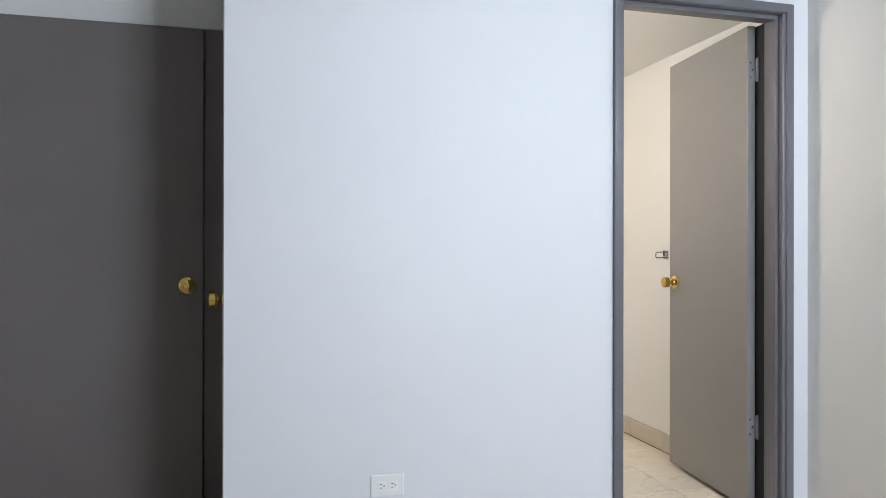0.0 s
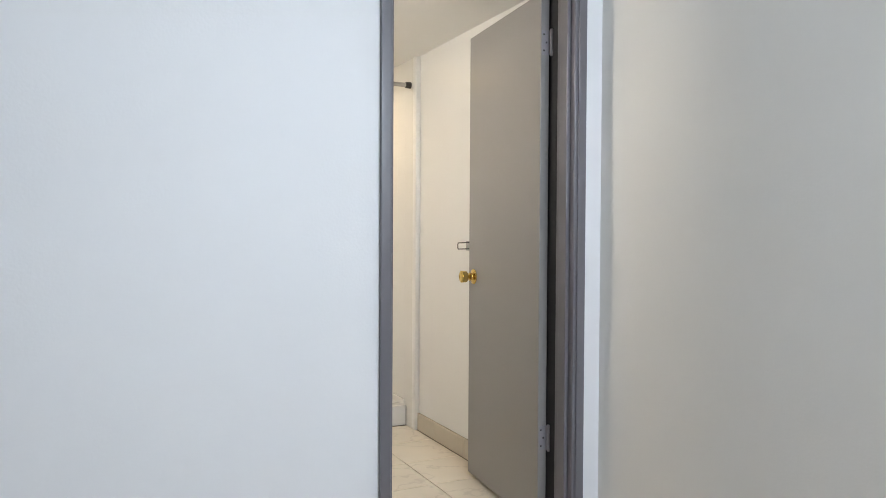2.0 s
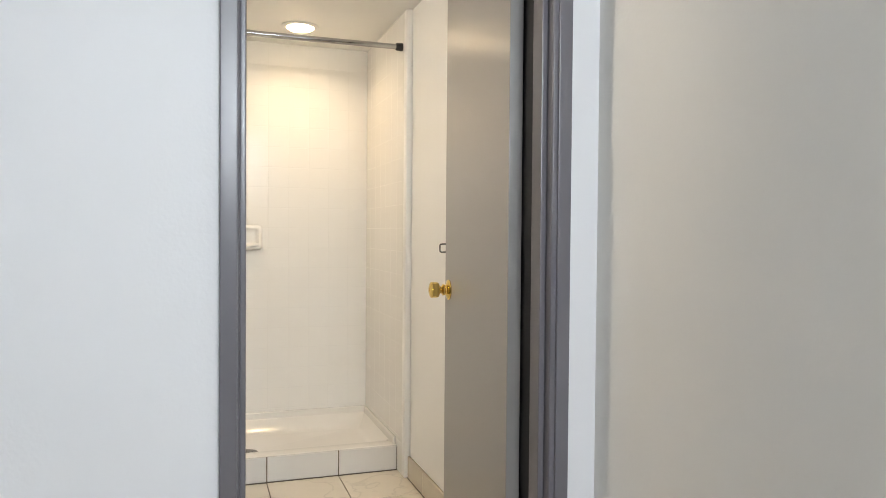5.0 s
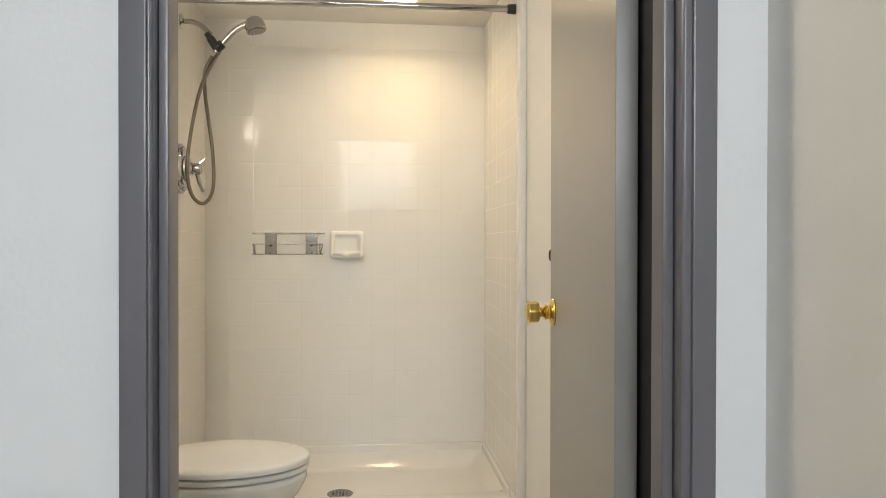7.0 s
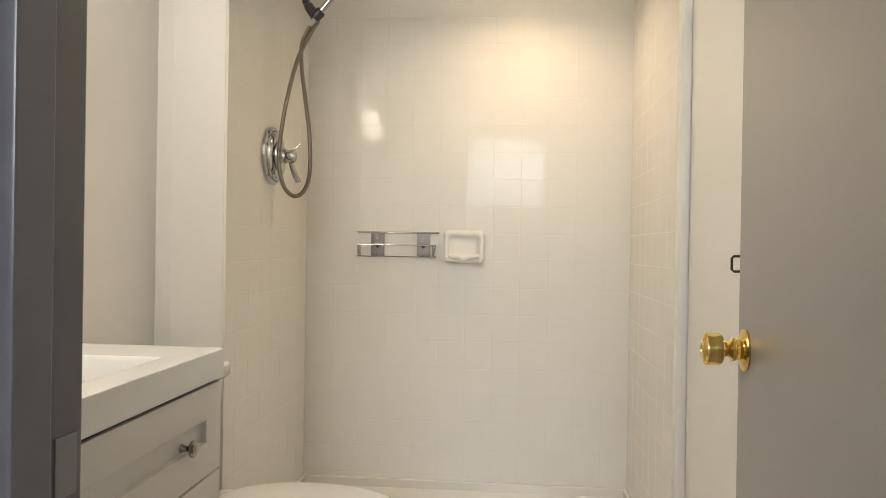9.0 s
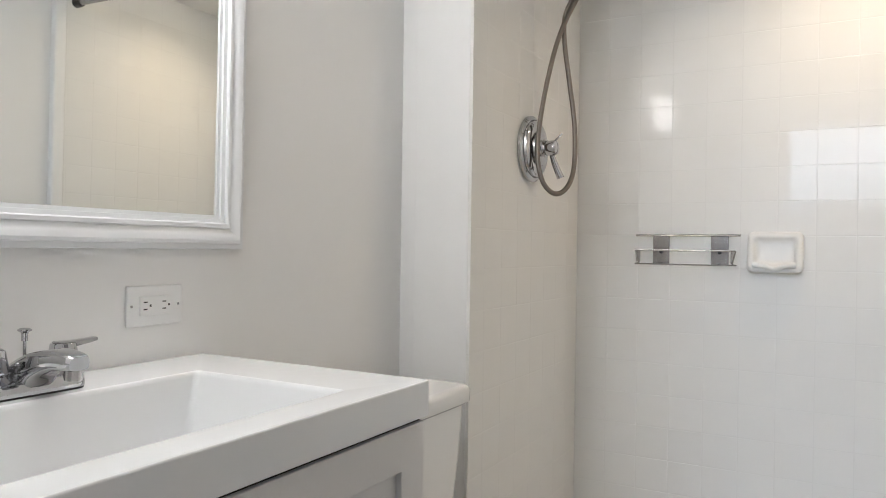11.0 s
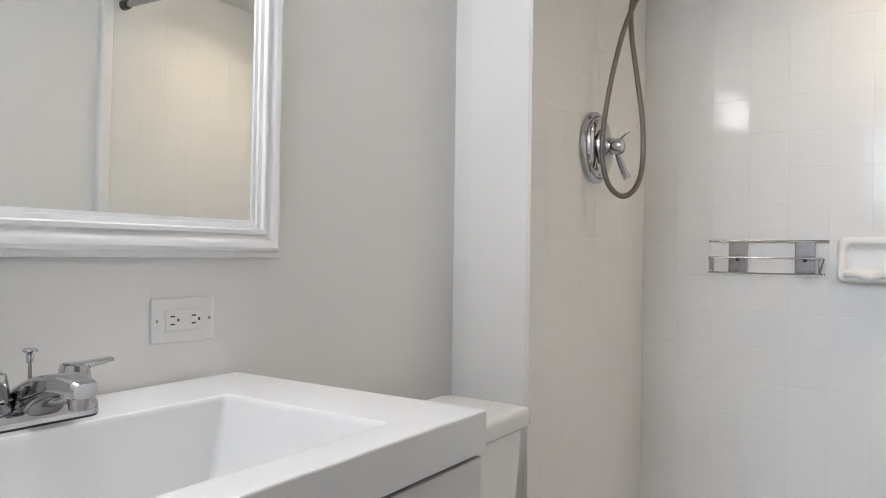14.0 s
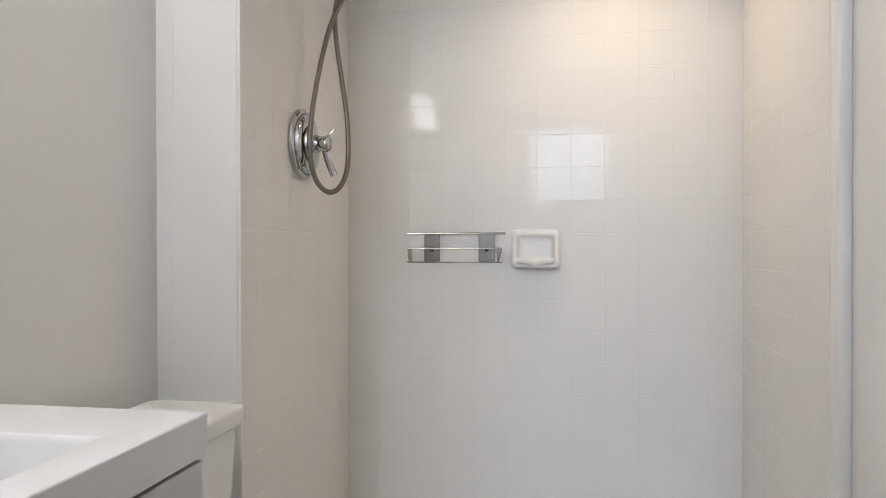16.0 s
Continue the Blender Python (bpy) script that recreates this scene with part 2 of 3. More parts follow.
             PAINT_BED, "pale blue-white painted wall with the bathroom doorway", "wall")
solid("wall_east", boxes(((EAST, BED_Y, 0), (R + 0.12, 0.0, CEIL))), PAINT_BED_WARM, "pale bedroom side wall, warm bounced light put into its colour", "wall")
solid("wall_bath_east", boxes(((R, WALL_E, 0), (R + 0.12, BACK + 0.1, CEIL)), ((EAST, 0.0, 0), (R + 0.12, WALL_E, CEIL))), PAINT_BATH, "glossy white painted bathroom wall", "wall")
solid("wall_bath_west", boxes(((L - 0.1, WALL_T, 0), (L, WING_Y, CEIL))), PAINT_BATH, "glossy white painted wall behind the vanity", "wall")
solid("wall_bath_south", boxes(((L, WALL_T, 0), (1.392, WALL_T + 0.012, CEIL))), PAINT_BATH, "white painted bathroom side of the door wall", "wall")
PIER_X = 0.757
wing = boxes(((PIER_X, WING_Y, 0), (WING_X - 0.0082, BACK + 0.1, CEIL)), bevel=0.001, segments=1)
add_box(wing, (L - 0.1, WING_Y + 0.018, 0), (PIER_X + 0.001, BACK + 0.1, CEIL))
add_box(wing, (L - 0.1, WING_Y - 0.001, 0), (L, WING_Y + 0.018, CEIL))
solid("wall_wing", wing, PAINT_BATH, "pale painted wing wall between toilet and shower", "wall")
wall_shower_back = solid("wall_shower_back", boxes(((WING_X - 0.008, BACK - 0.0001, 0), (R, BACK + 0.1, CEIL))), GROUT, "white glossy tiled shower wall", "wall")
wall_shower_left = solid("wall_shower_left", boxes(((WING_X - 0.008, WING_Y + 0.001, 0), (WING_X + 0.0001, BACK - 0.0001, CEIL_B))), GROUT, "cream-lit white tiled shower side wall", "wall")
wall_shower_right = solid("wall_shower_right", boxes(((RS - 0.0001, EDGE_Y + 0.044, 0), (R, BACK - 0.0001, CEIL_B))), GROUT, "white tiled shower side wall with a bullnose edge", "wall")
solid("trim", boxes(((RS - 0.002, EDGE_Y, 0), (R, EDGE_Y + 0.044, CEIL_B)), bevel=0.005, segments=3), PAINT_BATH, "white bullnose edge strip of the shower tiling", "trim")
solid("ceiling_bathroom", boxes(((L, WALL_T, CEIL_B), (R, BACK + 0.006, CEIL_B + 0.1))), PAINT_CEIL, "white painted bathroom ceiling", "ceiling")
solid("ceiling_bedroom", boxes(((-3.2, BED_Y, CEIL), (R + 0.12, 1.1, CEIL + 0.1))), PAINT_CEIL, "white painted bedroom ceiling", "ceiling")
solid("wall_west", boxes(((-3.3, BED_Y, 0), (-3.2, 0.0, CEIL))), PAINT_BED, "pale painted bedroom wall", "wall")
solid("wall_south", boxes(((-3.2, BED_Y - 0.12, 0), (WIN_X0, BED_Y, CEIL)), ((WIN_X1, BED_Y - 0.12, 0), (R + 0.12, BED_Y, CEIL)), ((WIN_X0, BED_Y - 0.12, 0), (WIN_X1, BED_Y, WIN_Z0)), ((WIN_X0, BED_Y - 0.12, WIN_Z1), (WIN_X1, BED_Y, CEIL))),
      PAINT_BED, "pale painted bedroom wall with the window", "wall")
solid("wall_hall_west", boxes(((-3.2, 0.0, 0), (HALL_X, 0.1, CEIL)), ((HALL_X - 0.1, 0.1, 0), (HALL_X, 0.76, CEIL))), PAINT_BED, "pale painted wall beside the entry recess", "wall")
solid("wall_hall_north", boxes(((HALL_X, 0.70, 0), (-0.98, 0.80, CEIL)), ((-0.98, 0.70, 1.99), (-0.02, 0.80, CEIL)), ((-0.02, 0.70, 0), (0.5, 0.80, CEIL)), ((-0.98, 0.73, 0), (-0.02, 0.80, 1.99))), PAINT_BATH, "cream painted wall over the dark door", "wall")
# recess wall in the darkened colour, its shade painted on
solid("wall_hall_east", boxes(((0.12, WALL_T, 0), (0.2, 0.70, CEIL))), RECESS_SHADED, "side wall of the entry recess, shade put into its colour", "wall")

win = thing("window_1", ((WIN_X0 + WIN_X1) / 2, BED_Y, WIN_Z0), "white framed bedroom window with clear daylight", "window", kind="structure")
part("window_frame", boxes(((WIN_X0, BED_Y - 0.1, WIN_Z0), (WIN_X0 + 0.05, BED_Y - 0.05, WIN_Z1)), ((WIN_X1 - 0.05, BED_Y - 0.1, WIN_Z0), (WIN_X1, BED_Y - 0.05, WIN_Z1)),
                           ((WIN_X0 + 0.05, BED_Y - 0.1, WIN_Z0), (WIN_X1 - 0.05, BED_Y - 0.05, WIN_Z0 + 0.05)), ((WIN_X0 + 0.05, BED_Y - 0.1, WIN_Z1 - 0.05), (WIN_X1 - 0.05, BED_Y - 0.05, WIN_Z1)), bevel=0.004), FRAME_WHITE, win)
pane = part("pane", boxes(((WIN_X0 + 0.05, BED_Y - 0.08, WIN_Z0 + 0.05), (WIN_X1 - 0.05, BED_Y - 0.075, WIN_Z1 - 0.05))), GLASS, win)
pane.visible_shadow = False

# ---- bathroom door frame, grey ----
frame_door = thing("door_frame", ((OPEN0 + OPEN1) / 2, 0, 0), "grey painted door frame with stepped stops", "door frame", kind="structure")
for side, x, shift in ((1, OPEN0, 0.011), (-1, OPEN1, 0.003)):
    def along(d0, d1):
        return (x + side * d0, x + side * d1) if side > 0 else (x + side * d1, x + side * d0)
    a, b = along(-0.05 + shift, -0.016 + shift)
    part("casing", boxes(((a, -0.019, 0), (b, 0.0, 2.06)), bevel=0.0025), GREY_FRAME, frame_door)
    a, b = along(-0.032, 0.0)
    part("jamb", boxes(((a, -0.012, 0), (b, (WALL_T if a < 1.8 else WALL_E) + 0.012, 2.04)), bevel=0.005, segments=3), GREY_FRAME, frame_door)
    a, b = along(0.0005, 0.017 - shift * 0.3)
    part("stop", boxes(((a, 0.013, 0), (b, 0.056, 2.022)), bevel=0.003), GREY_FRAME, frame_door)
part("casing", boxes(((OPEN0 - 0.016, -0.0185, 2.025), (OPEN1 + 0.016, 0.0, 2.0605)), bevel=0.0025), GREY_FRAME, frame_door)
part("jamb", boxes(((OPEN0 - 0.03, -0.0115, HEAD), (OPEN1 + 0.03, WALL_T + 0.0135, 2.04)), bevel=0.004), GREY_FRAME, frame_door)
part("stop", boxes(((OPEN0, 0.0135, HEAD - 0.018), (OPEN1, 0.0555, HEAD + 0.001)), bevel=0.003), GREY_FRAME, frame_door)
# added grey board, there only to darken what shows through the hinge gap
part("hinge_gap_backing", boxes(((OPEN1 + 0.033, WALL_E, 0), (R - 0.002, WALL_E + 0.012, 2.06)), bevel=0.0025), GREY_FRAME, frame_door)
# added strip, not a part of the frame: the gap's shade as black colour
part("hinge_shade_strip", boxes(((2.1105, 0.0995, 0.012), (2.1155, 0.188, 2.018)), bevel=0.001), HINGE_SHADE, frame_door, "black strip added to paint the shade in the hinge gap")
strike = part("strike_plate", boxes(((OPEN0 - 0.001, 0.078, 0.892), (OPEN0 + 0.0015, 0.105, 0.940)), bevel=0.0006), HINGE, frame_door, "grey painted strike plate")


def knob_profile():
    """Radius and height of a round door knob, from the rose outwards."""
    return [(0.0, 0.0), (0.033, 0.0), (0.0345, 0.003), (0.033, 0.006), (0.026, 0.009), (0.0175, 0.012), (0.0165, 0.016), (0.019, 0.019), (0.019, 0.023), (0.0135, 0.026), (0.0115, 0.030), (0.013, 0.034),
            (0.0205, 0.036), (0.0245, 0.0385), (0.026, 0.043), (0.0262, 0.050), (0.0258, 0.057), (0.0268, 0.060), (0.0262, 0.063), (0.0225, 0.066), (0.015, 0.0685), (0.009, 0.069), (0.008, 0.067), (0.0, 0.067)]


def door_leaf(name, hinge, free, thick, z0, z1, mat, label, knob_z, hinges=(), knob_in=0.06):
    """A flush door leaf from its hinge edge to its free edge (points on the near face), thickness to the right of that way."""
    h, f = Vector((*hinge, 0)), Vector((*free, 0))
    way = (f - h).normalized()
    out = Vector((-way.y, way.x, 0))            # near face looks this way
    leaf = thing(name, (h.x, h.y, 0), label, "door", kind="structure")
    width = (f - h).length
    turn = Matrix((( way.x, out.x, 0, h.x), (way.y, out.y, 0, h.y), (0, 0, 1, 0), (0, 0, 0, 1)))

    def local(bm):
        bmesh.ops.transform(bm, matrix=turn, verts=bm.verts)
        bmesh.ops.recalc_face_normals(bm, faces=bm.faces)
        return bm
    part("leaf", local(boxes(((0, -thick, z0), (width, 0, z1)), bevel=0.0025)), mat, leaf)
    k = Vector((width - knob_in, 0, knob_z))
    part("knob", local(turned(knob_profile(), k, "Y")), BRASS, leaf, "polished brass round knob")
    part("knob", local(turned(knob_profile(), k - Vector((0, thick, 0)), "-Y")), BRASS, leaf, "polished brass round knob")
    part("latch", local(boxes(((width - 0.002, -thick * 0.85, knob_z - 0.03), (width + 0.0015, -thick * 0.15, knob_z + 0.03)), ((width, -thick * 0.68, knob_z - 0.01), (width + 0.009, -thick * 0.32, knob_z + 0.01)))), BRASS, leaf, "brass latch plate")
    for z in hinges:
        plate = part("hinge", local(boxes(((-0.002, -thick + 0.003, z - 0.045), (0.0, -0.004, z + 0.045)), ((-0.016, -thick - 0.0005, z - 0.045), (0.0, -thick + 0.0025, z + 0.045)))), HINGE, leaf, "grey painted butt hinge")
        part("pin", local(turned([(0.005, -0.05), (0.006, -0.048), (0.006, 0.048), (0.005, 0.05)], (-0.012, -thick - 0.003, z), "Z", 14)), HINGE, plate)
        part("screw", local(boxes(*[((-0.003, -thick * 0.5 + dx - 0.003, z + dz - 0.003), (-0.002, -thick * 0.5 + dx + 0.003, z + dz + 0.003)) for dx, dz in ((0.006, 0.03), (-0.004, 0.0), (0.006, -0.03))])), STEEL, plate)
    return leaf


door_leaf("door_1", (2.070, 0.150), (2.138, 0.828), 0.036, 0.018, 2.020, GREY, "grey painted flush bathroom door standing open inwards", 0.929, (1.836, 0.357))

# doors of the entry recess, in the shade-darkened grey
dark = thing("door_2", (-0.50, 0.70, 0), "brown-grey flush door, closed in the entry recess, shade put into its colour", "door", kind="structure")
part("leaf", boxes(((-0.94, 0.66, 0.02), (-0.105, 0.70, 1.972)), bevel=0.003), RECESS_SHADED, dark)
part("frame", boxes(((-0.98, 0.685, 0), (-0.942, 0.72, 1.99)), ((-0.103, 0.685, 0), (-0.02, 0.72, 1.99)), ((-0.942, 0.685, 1.975), (-0.103, 0.72, 1.99)), bevel=0.003), RECESS_SHADED, dark)
part("knob", turned(knob_profile(), (-0.165, 0.66, 0.943), "-Y"), BRASS, dark, "polished brass round knob")
side_door = thing("door_3", (0.02, 0.09, 0), "grey door standing open flat behind the wall end, shade put into its colour", "door", kind="structure")
part("leaf", boxes(((0.012, WALL_T + 0.004, 0.02), (0.05, 0.62, 1.99)), bevel=0.003), RECESS_SHADED, side_door)
part("knob", turned(knob_profile(), (0.012, 0.15, 0.918), "-X"), BRASS, side_door, "polished brass round knob")
solid("corner_trim", boxes(((-0.004, -0.002, 0), (0.0, WALL_T, CEIL))), RECESS_SHADED, "dark strip on the end edge of the wall", "trim")


def wall_outlet(name, centre, along_x, width, height, label, gfci=False):
    """A horizontal duplex outlet; the plate lies on a wall that looks to -y (along_x) or +x."""
    cx, cy, cz = centre
    it = thing(name, centre, label, "outlet")

    def at(u0, u1, w0, w1, d0, d1):
        if along_x:
            return ((cx + u0, cy - d1, cz + w0), (cx + u1, cy - d0, cz + w1))
        return ((cx + d0, cy + u0, cz + w0), (cx + d1, cy + u1, cz + w1))
    part("plate", boxes(at(-width / 2, width / 2, -height / 2, height / 2, 0, 0.006), bevel=0.0025, segments=3), PLATE, it)
    if gfci:
        part("face", boxes(at(-0.034, 0.034, -0.0165, 0.0165, 0.004, 0.0085), bevel=0.0015), PLATE, it)
    for u in (-0.0195, 0.0195):
        if not gfci:
            part("face", boxes(at(u - 0.0165, u + 0.0165, -0.014, 0.014, 0.004, 0.0075), bevel=0.003), PLATE, it)
        d = 0.0076 if not gfci else 0.0086
        for dz in (-0.0062, 0.0062):
            part("slot", boxes(at(u - 0.007, u + 0.001, dz - 0.0011, dz + 0.0011, d - 0.002, d)), BLACK, it)
        part("ground_hole", boxes(at(u + 0.005, u + 0.0095, -0.0024, 0.0024, d - 0.002, d), bevel=0.0006), BLACK, it)
    for u in ((-width / 2 + 0.009, width / 2 - 0.009) if gfci else (0.0,)):
        part("screw", boxes(at(u - 0.0022, u + 0.0022, -0.0022, 0.0022, 0.005, 0.0068), bevel=0.0008), PLATE if not gfci else CHROME, it)
    return it


wall_outlet("wall_outlet", (0.531, 0.0, 0.291), True, 0.114, 0.073, "white duplex outlet mounted sideways low on the wall")
wall_outlet("wall_outlet", (L, 0.815, 0.982), False, 0.115, 0.070, "white sideways safety outlet on the wall under the mirror", True)

# ---- mirror over the vanity ----
MY0, MY1, MZ0, MZ1 = 0.14, 1.012, 1.081, 1.80
mirror = thing("wall_mirror", (L, (MY0 + MY1) / 2, MZ0), "white framed mirror with stepped moulding hung over the vanity", "mirror")


def moulding(y0, y1, z0, z1, steps):
    """A rectangular picture frame: rings of (inset, height) along its section."""
    rings = [[(L + h, y0 + d, z0 + d), (L + h, y1 - d, z0 + d), (L + h, y1 - d, z1 - d), (L + h, y0 + d, z1 - d)] for d, h in steps]
    return loft(rings, close=(False, False))


rim = moulding(MY0, MY1, MZ0, MZ1, [(0, 0.001), (0, 0.014), (0.001, 0.0155), (0.010, 0.0155), (0.011, 0.0195), (0.012, 0.022), (0.017, 0.0245), (0.024, 0.0235), (0.031, 0.0195), (0.039, 0.0165), (0.0395, 0.0195), (0.041, 0.0205), (0.047, 0.0205), (0.049, 0.0185), (0.0495, 0.014), (0.057, 0.0125), (0.0575, 0.008), (0.064, 0.0075), (0.064, 0.003)])
tilted = boxes(((L + 0.002, MY0 + 0.058, MZ0 + 0.058), (L + 0.0052, MY1 - 0.058, MZ1 - 0.058)))
for v in [*tilted.verts, *rim.verts]:     # sheared off the wall, most towards MY0 and the top, so reflections fit the camera's view
    v.co.x += (MY1 - v.co.y) * 0.0145 + (v.co.z - MZ0) * 0.0095
part("frame", rim, FRAME_WHITE, mirror, sharp=25)
part("glass", tilted, MIRROR, mirror, "clear silvered mirror glass")

# ---- light over the mirror ----
sconce = thing("wall_lamp", (L, 0.53, 1.86), "lit frosted glass lamp on a chrome plate above the mirror", "lamp")
part("wall_plate", boxes(((L, 0.47, 1.84), (L + 0.018, 0.59, 1.98)), bevel=0.004), CHROME, sconce)
part("bracket", tube([(L + 0.016, 0.53, 1.91), (L + 0.055, 0.53, 1.91)], 0.012, 16), CHROME, sconce)
part("shade", boxes(((L + 0.05, 0.415, 1.82), (L + 0.155, 0.645, 2.0)), bevel=0.02, segments=4), GLOW_WHITE, sconce, "glowing frosted shade")

# ---- vanity ----
VX, VY0, VY1, VTOP = 1.200, 0.150, 0.925, 0.885
vanity = thing("vanity_cabinet", ((L + VX) / 2, (VY0 + VY1) / 2, 0), "white painted bathroom vanity with framed drawers and steel knobs", "cabinet")
CX0, CX1, CY0, CY1, CZ1 = L + 0.002, VX - 0.025, VY0 + 0.006, VY1 - 0.006, VTOP - 0.056
part("body", boxes(((CX0, CY0, 0.0), (CX1, CY0 + 0.016, CZ1)), ((CX0, CY1 - 0.016, 0.0), (CX1, CY1, CZ1)), ((CX0, CY0 + 0.016, 0.0), (CX0 + 0.012, CY1 - 0.016, CZ1)),
                   ((CX0 + 0.012, CY0 + 0.016, 0.09), (CX1, CY1 - 0.016, 0.106)), ((CX1 - 0.07, CY0 + 0.016, 0.0), (CX1 - 0.055, CY1 - 0.016, 0.09)), ((CX1 - 0.016, CY0 + 0.016, 0.10), (CX1, CY1 - 0.016, CZ1)), bevel=0.001, segments=1), CABINET, vanity)
# near-black box in the slot under the top: its shade put into colour
part("gap", boxes(((VX - 0.0249, VY0 + 0.012, VTOP - 0.0635), (VX - 0.012, VY1 - 0.008, VTOP - 0.0552))), GAP_SHADE, vanity)


def framed_front(name, y0, y1, z0, z1, rail, knobs):
    """A drawer or door front: a frame round a sunk panel, with its knobs."""
    x0, x1 = VX - 0.024, VX - 0.004
    def ring(d, x):
        return [(x, y0 + d, z0 + d), (x, y1 - d, z0 + d), (x, y1 - d, z1 - d), (x, y0 + d, z1 - d)]
    ob = part(name, loft([ring(0, x0), ring(0, x1 - 0.001), ring(0.001, x1), ring(rail - 0.001, x1), ring(rail, x1 - 0.001), ring(rail + 0.0005, x1 - 0.010)]), CABINET, vanity)
    for y, z in knobs:
        part("knob", turned([(0.006, 0), (0.0085, 0.001), (0.006, 0.004), (0.005, 0.012), (0.0075, 0.016), (0.0145, 0.020), (0.0155, 0.0235), (0.012, 0.027), (0.0, 0.0285)], (x1 - 0.010 if rail < abs(y - y0) else x1, y, z), "X", 24), STEEL, ob, "round brushed steel knob")
    return ob


framed_front("drawer", VY0 + 0.007, VY1 - 0.007, 0.655, VTOP - 0.0625, 0.063, [(0.299, 0.730), (0.772, 0.730)])
framed_front("door", VY0 + 0.007, 0.5355, 0.100, 0.651, 0.063, [(0.500, 0.56)])
framed_front("door", 0.5395, VY1 - 0.007, 0.100, 0.651, 0.063, [(0.575, 0.56)])

# the top with its sunk rectangular basin
BX0, BX1, BY0, BY1 = 0.846, 1.140, 0.272, 0.787


def rect(x0, x1, y0, y1, z, r, n=4):
    out = []
    for cx, cy, a0 in ((x1 - r, y1 - r, 0), (x0 + r, y1 - r, 90), (x0 + r, y0 + r, 180), (x1 - r, y0 + r, 270)):
        for k in range(n + 1):
            a = radians(a0 + 90 * k / n)
            out.append((cx + r * math.cos(a), cy + r * math.sin(a), z))
    return out


def vanity_top():
    zb, zt = VTOP - 0.055, VTOP
    outer = [rect(L + 0.003, VX, VY0, VY1, zb, 0.002), rect(L + 0.003, VX, VY0, VY1, zt - 0.003, 0.003), rect(L + 0.004, VX - 0.001, VY0 + 0.001, VY1 - 0.001, zt - 0.001, 0.003), rect(L + 0.006, VX - 0.003, VY0 + 0.003, VY1 - 0.003, zt, 0.003)]
    inner = [rect(BX0 - 0.003, BX1 + 0.003, BY0 - 0.003, BY1 + 0.003, zt, 0.010), rect(BX0, BX1, BY0, BY1, zt - 0.002, 0.009), rect(BX0 + 0.002, BX1 - 0.003, BY0 + 0.004, BY1 - 0.004, zt - 0.008, 0.009),
             rect(BX0 + 0.026, BX1 - 0.03, BY0 + 0.048, BY1 - 0.048, zt - 0.150, 0.014), rect(BX0 + 0.036, BX1 - 0.04, BY0 + 0.062, BY1 - 0.062, zt - 0.164, 0.018), rect(BX0 + 0.06, BX1 - 0.07, BY0 + 0.13, BY1 - 0.13, zt - 0.170, 0.02)]
    under = [rect(BX0 + 0.02, BX1 - 0.02, BY0 + 0.03, BY1 - 0.03, zt - 0.182, 0.02), rect(BX0 - 0.012, BX1 + 0.012, BY0 - 0.012, BY1 + 0.012, zb, 0.012)]
    return loft(under + outer + inner)


top = thing("bathroom_sink", ((L + VX) / 2, (VY0 + VY1) / 2, VTOP - 0.055), "glossy white one-piece vanity top with a sunk rectangular basin", "sink")
part("top", vanity_top(), MARBLE, top, sharp=50)
part("drain", turned([(0.0, 0.0), (0.022, 0.0), (0.022, 0.002), (0.017, 0.004), (0.008, 0.003), (0.0, 0.003)], ((BX0 + BX1) / 2, 0.537, VTOP - 0.170), "Z", 24), CHROME, top)

# ---- faucet ----
FX, FY = 0.800, 0.537
faucet = thing("faucet", (FX, FY, VTOP), "polished chrome two-handle centerset faucet on the vanity top", "faucet")


def stadium(cx, cy, hx, hy, z, n=8):
    """An outline rounded at both ends, long along y."""
    out = []
    for k in range(2 * n):
        a = math.pi * k / (2 * n - 1)
        out.append((cx + hx * math.cos(a), cy + hy - hx + hx * math.sin(a), z))
    for k in range(2 * n):
        a = math.pi + math.pi * k / (2 * n - 1)
        out.append((cx + hx * math.cos(a), cy - hy + hx + hx * math.sin(a), z))
    return out


part("base", loft([stadium(FX, FY, 0.0275, 0.0775, VTOP + 0.003), stadium(FX, FY, 0.0275, 0.0775, VTOP + 0.006), stadium(FX, FY, 0.0265, 0.076, VTOP + 0.017), stadium(FX, FY, 0.0245, 0.0735, VTOP + 0.0205), stadium(FX, FY, 0.017, 0.067, VTOP + 0.022)]), CHROME, faucet)
part("gasket", loft([stadium(FX, FY, 0.0265, 0.0765, VTOP + 0.0002), stadium(FX, FY, 0.0265, 0.0765, VTOP + 0.004)]), BLACK, faucet)
spout = [(FX - 0.022, FY, VTOP + 0.012), (FX + 0.002, FY, VTOP + 0.030), (FX + 0.032, FY, VTOP + 0.045), (FX + 0.066, FY, VTOP + 0.052), (FX + 0.094, FY, VTOP + 0.051), (FX + 0.110, FY, VTOP + 0.049)]


def spout_skin():
    """A broad spout, flat above, hollowed below, that narrows to a blunt tip."""
    line = smooth_line(spout, 6)
    rings = []
    for i, p in enumerate(line):
        u = i / (len(line) - 1)
        way = (line[min(i + 1, len(line) - 1)] - line[max(i - 1, 0)]).normalized()
        side = Vector((0, 1, 0))
        up = way.cross(side)
        w, h = 0.033 * (1 - u) ** 1.4 + 0.0155 * (1 - (1 - u) ** 1.4), 0.019 * (1 - u) + 0.0125 * u
        if u > 0.93:
            w, h = w * (1.0 - 1.6 * (u - 0.93)), h * (1.0 - 2.2 * (u - 0.93))
        ring = []
        for k in range(24):
            a = 2 * math.pi * k / 24
            c, q = math.cos(a), math.sin(a)
            y = w * math.copysign(abs(c) ** 0.55, c)
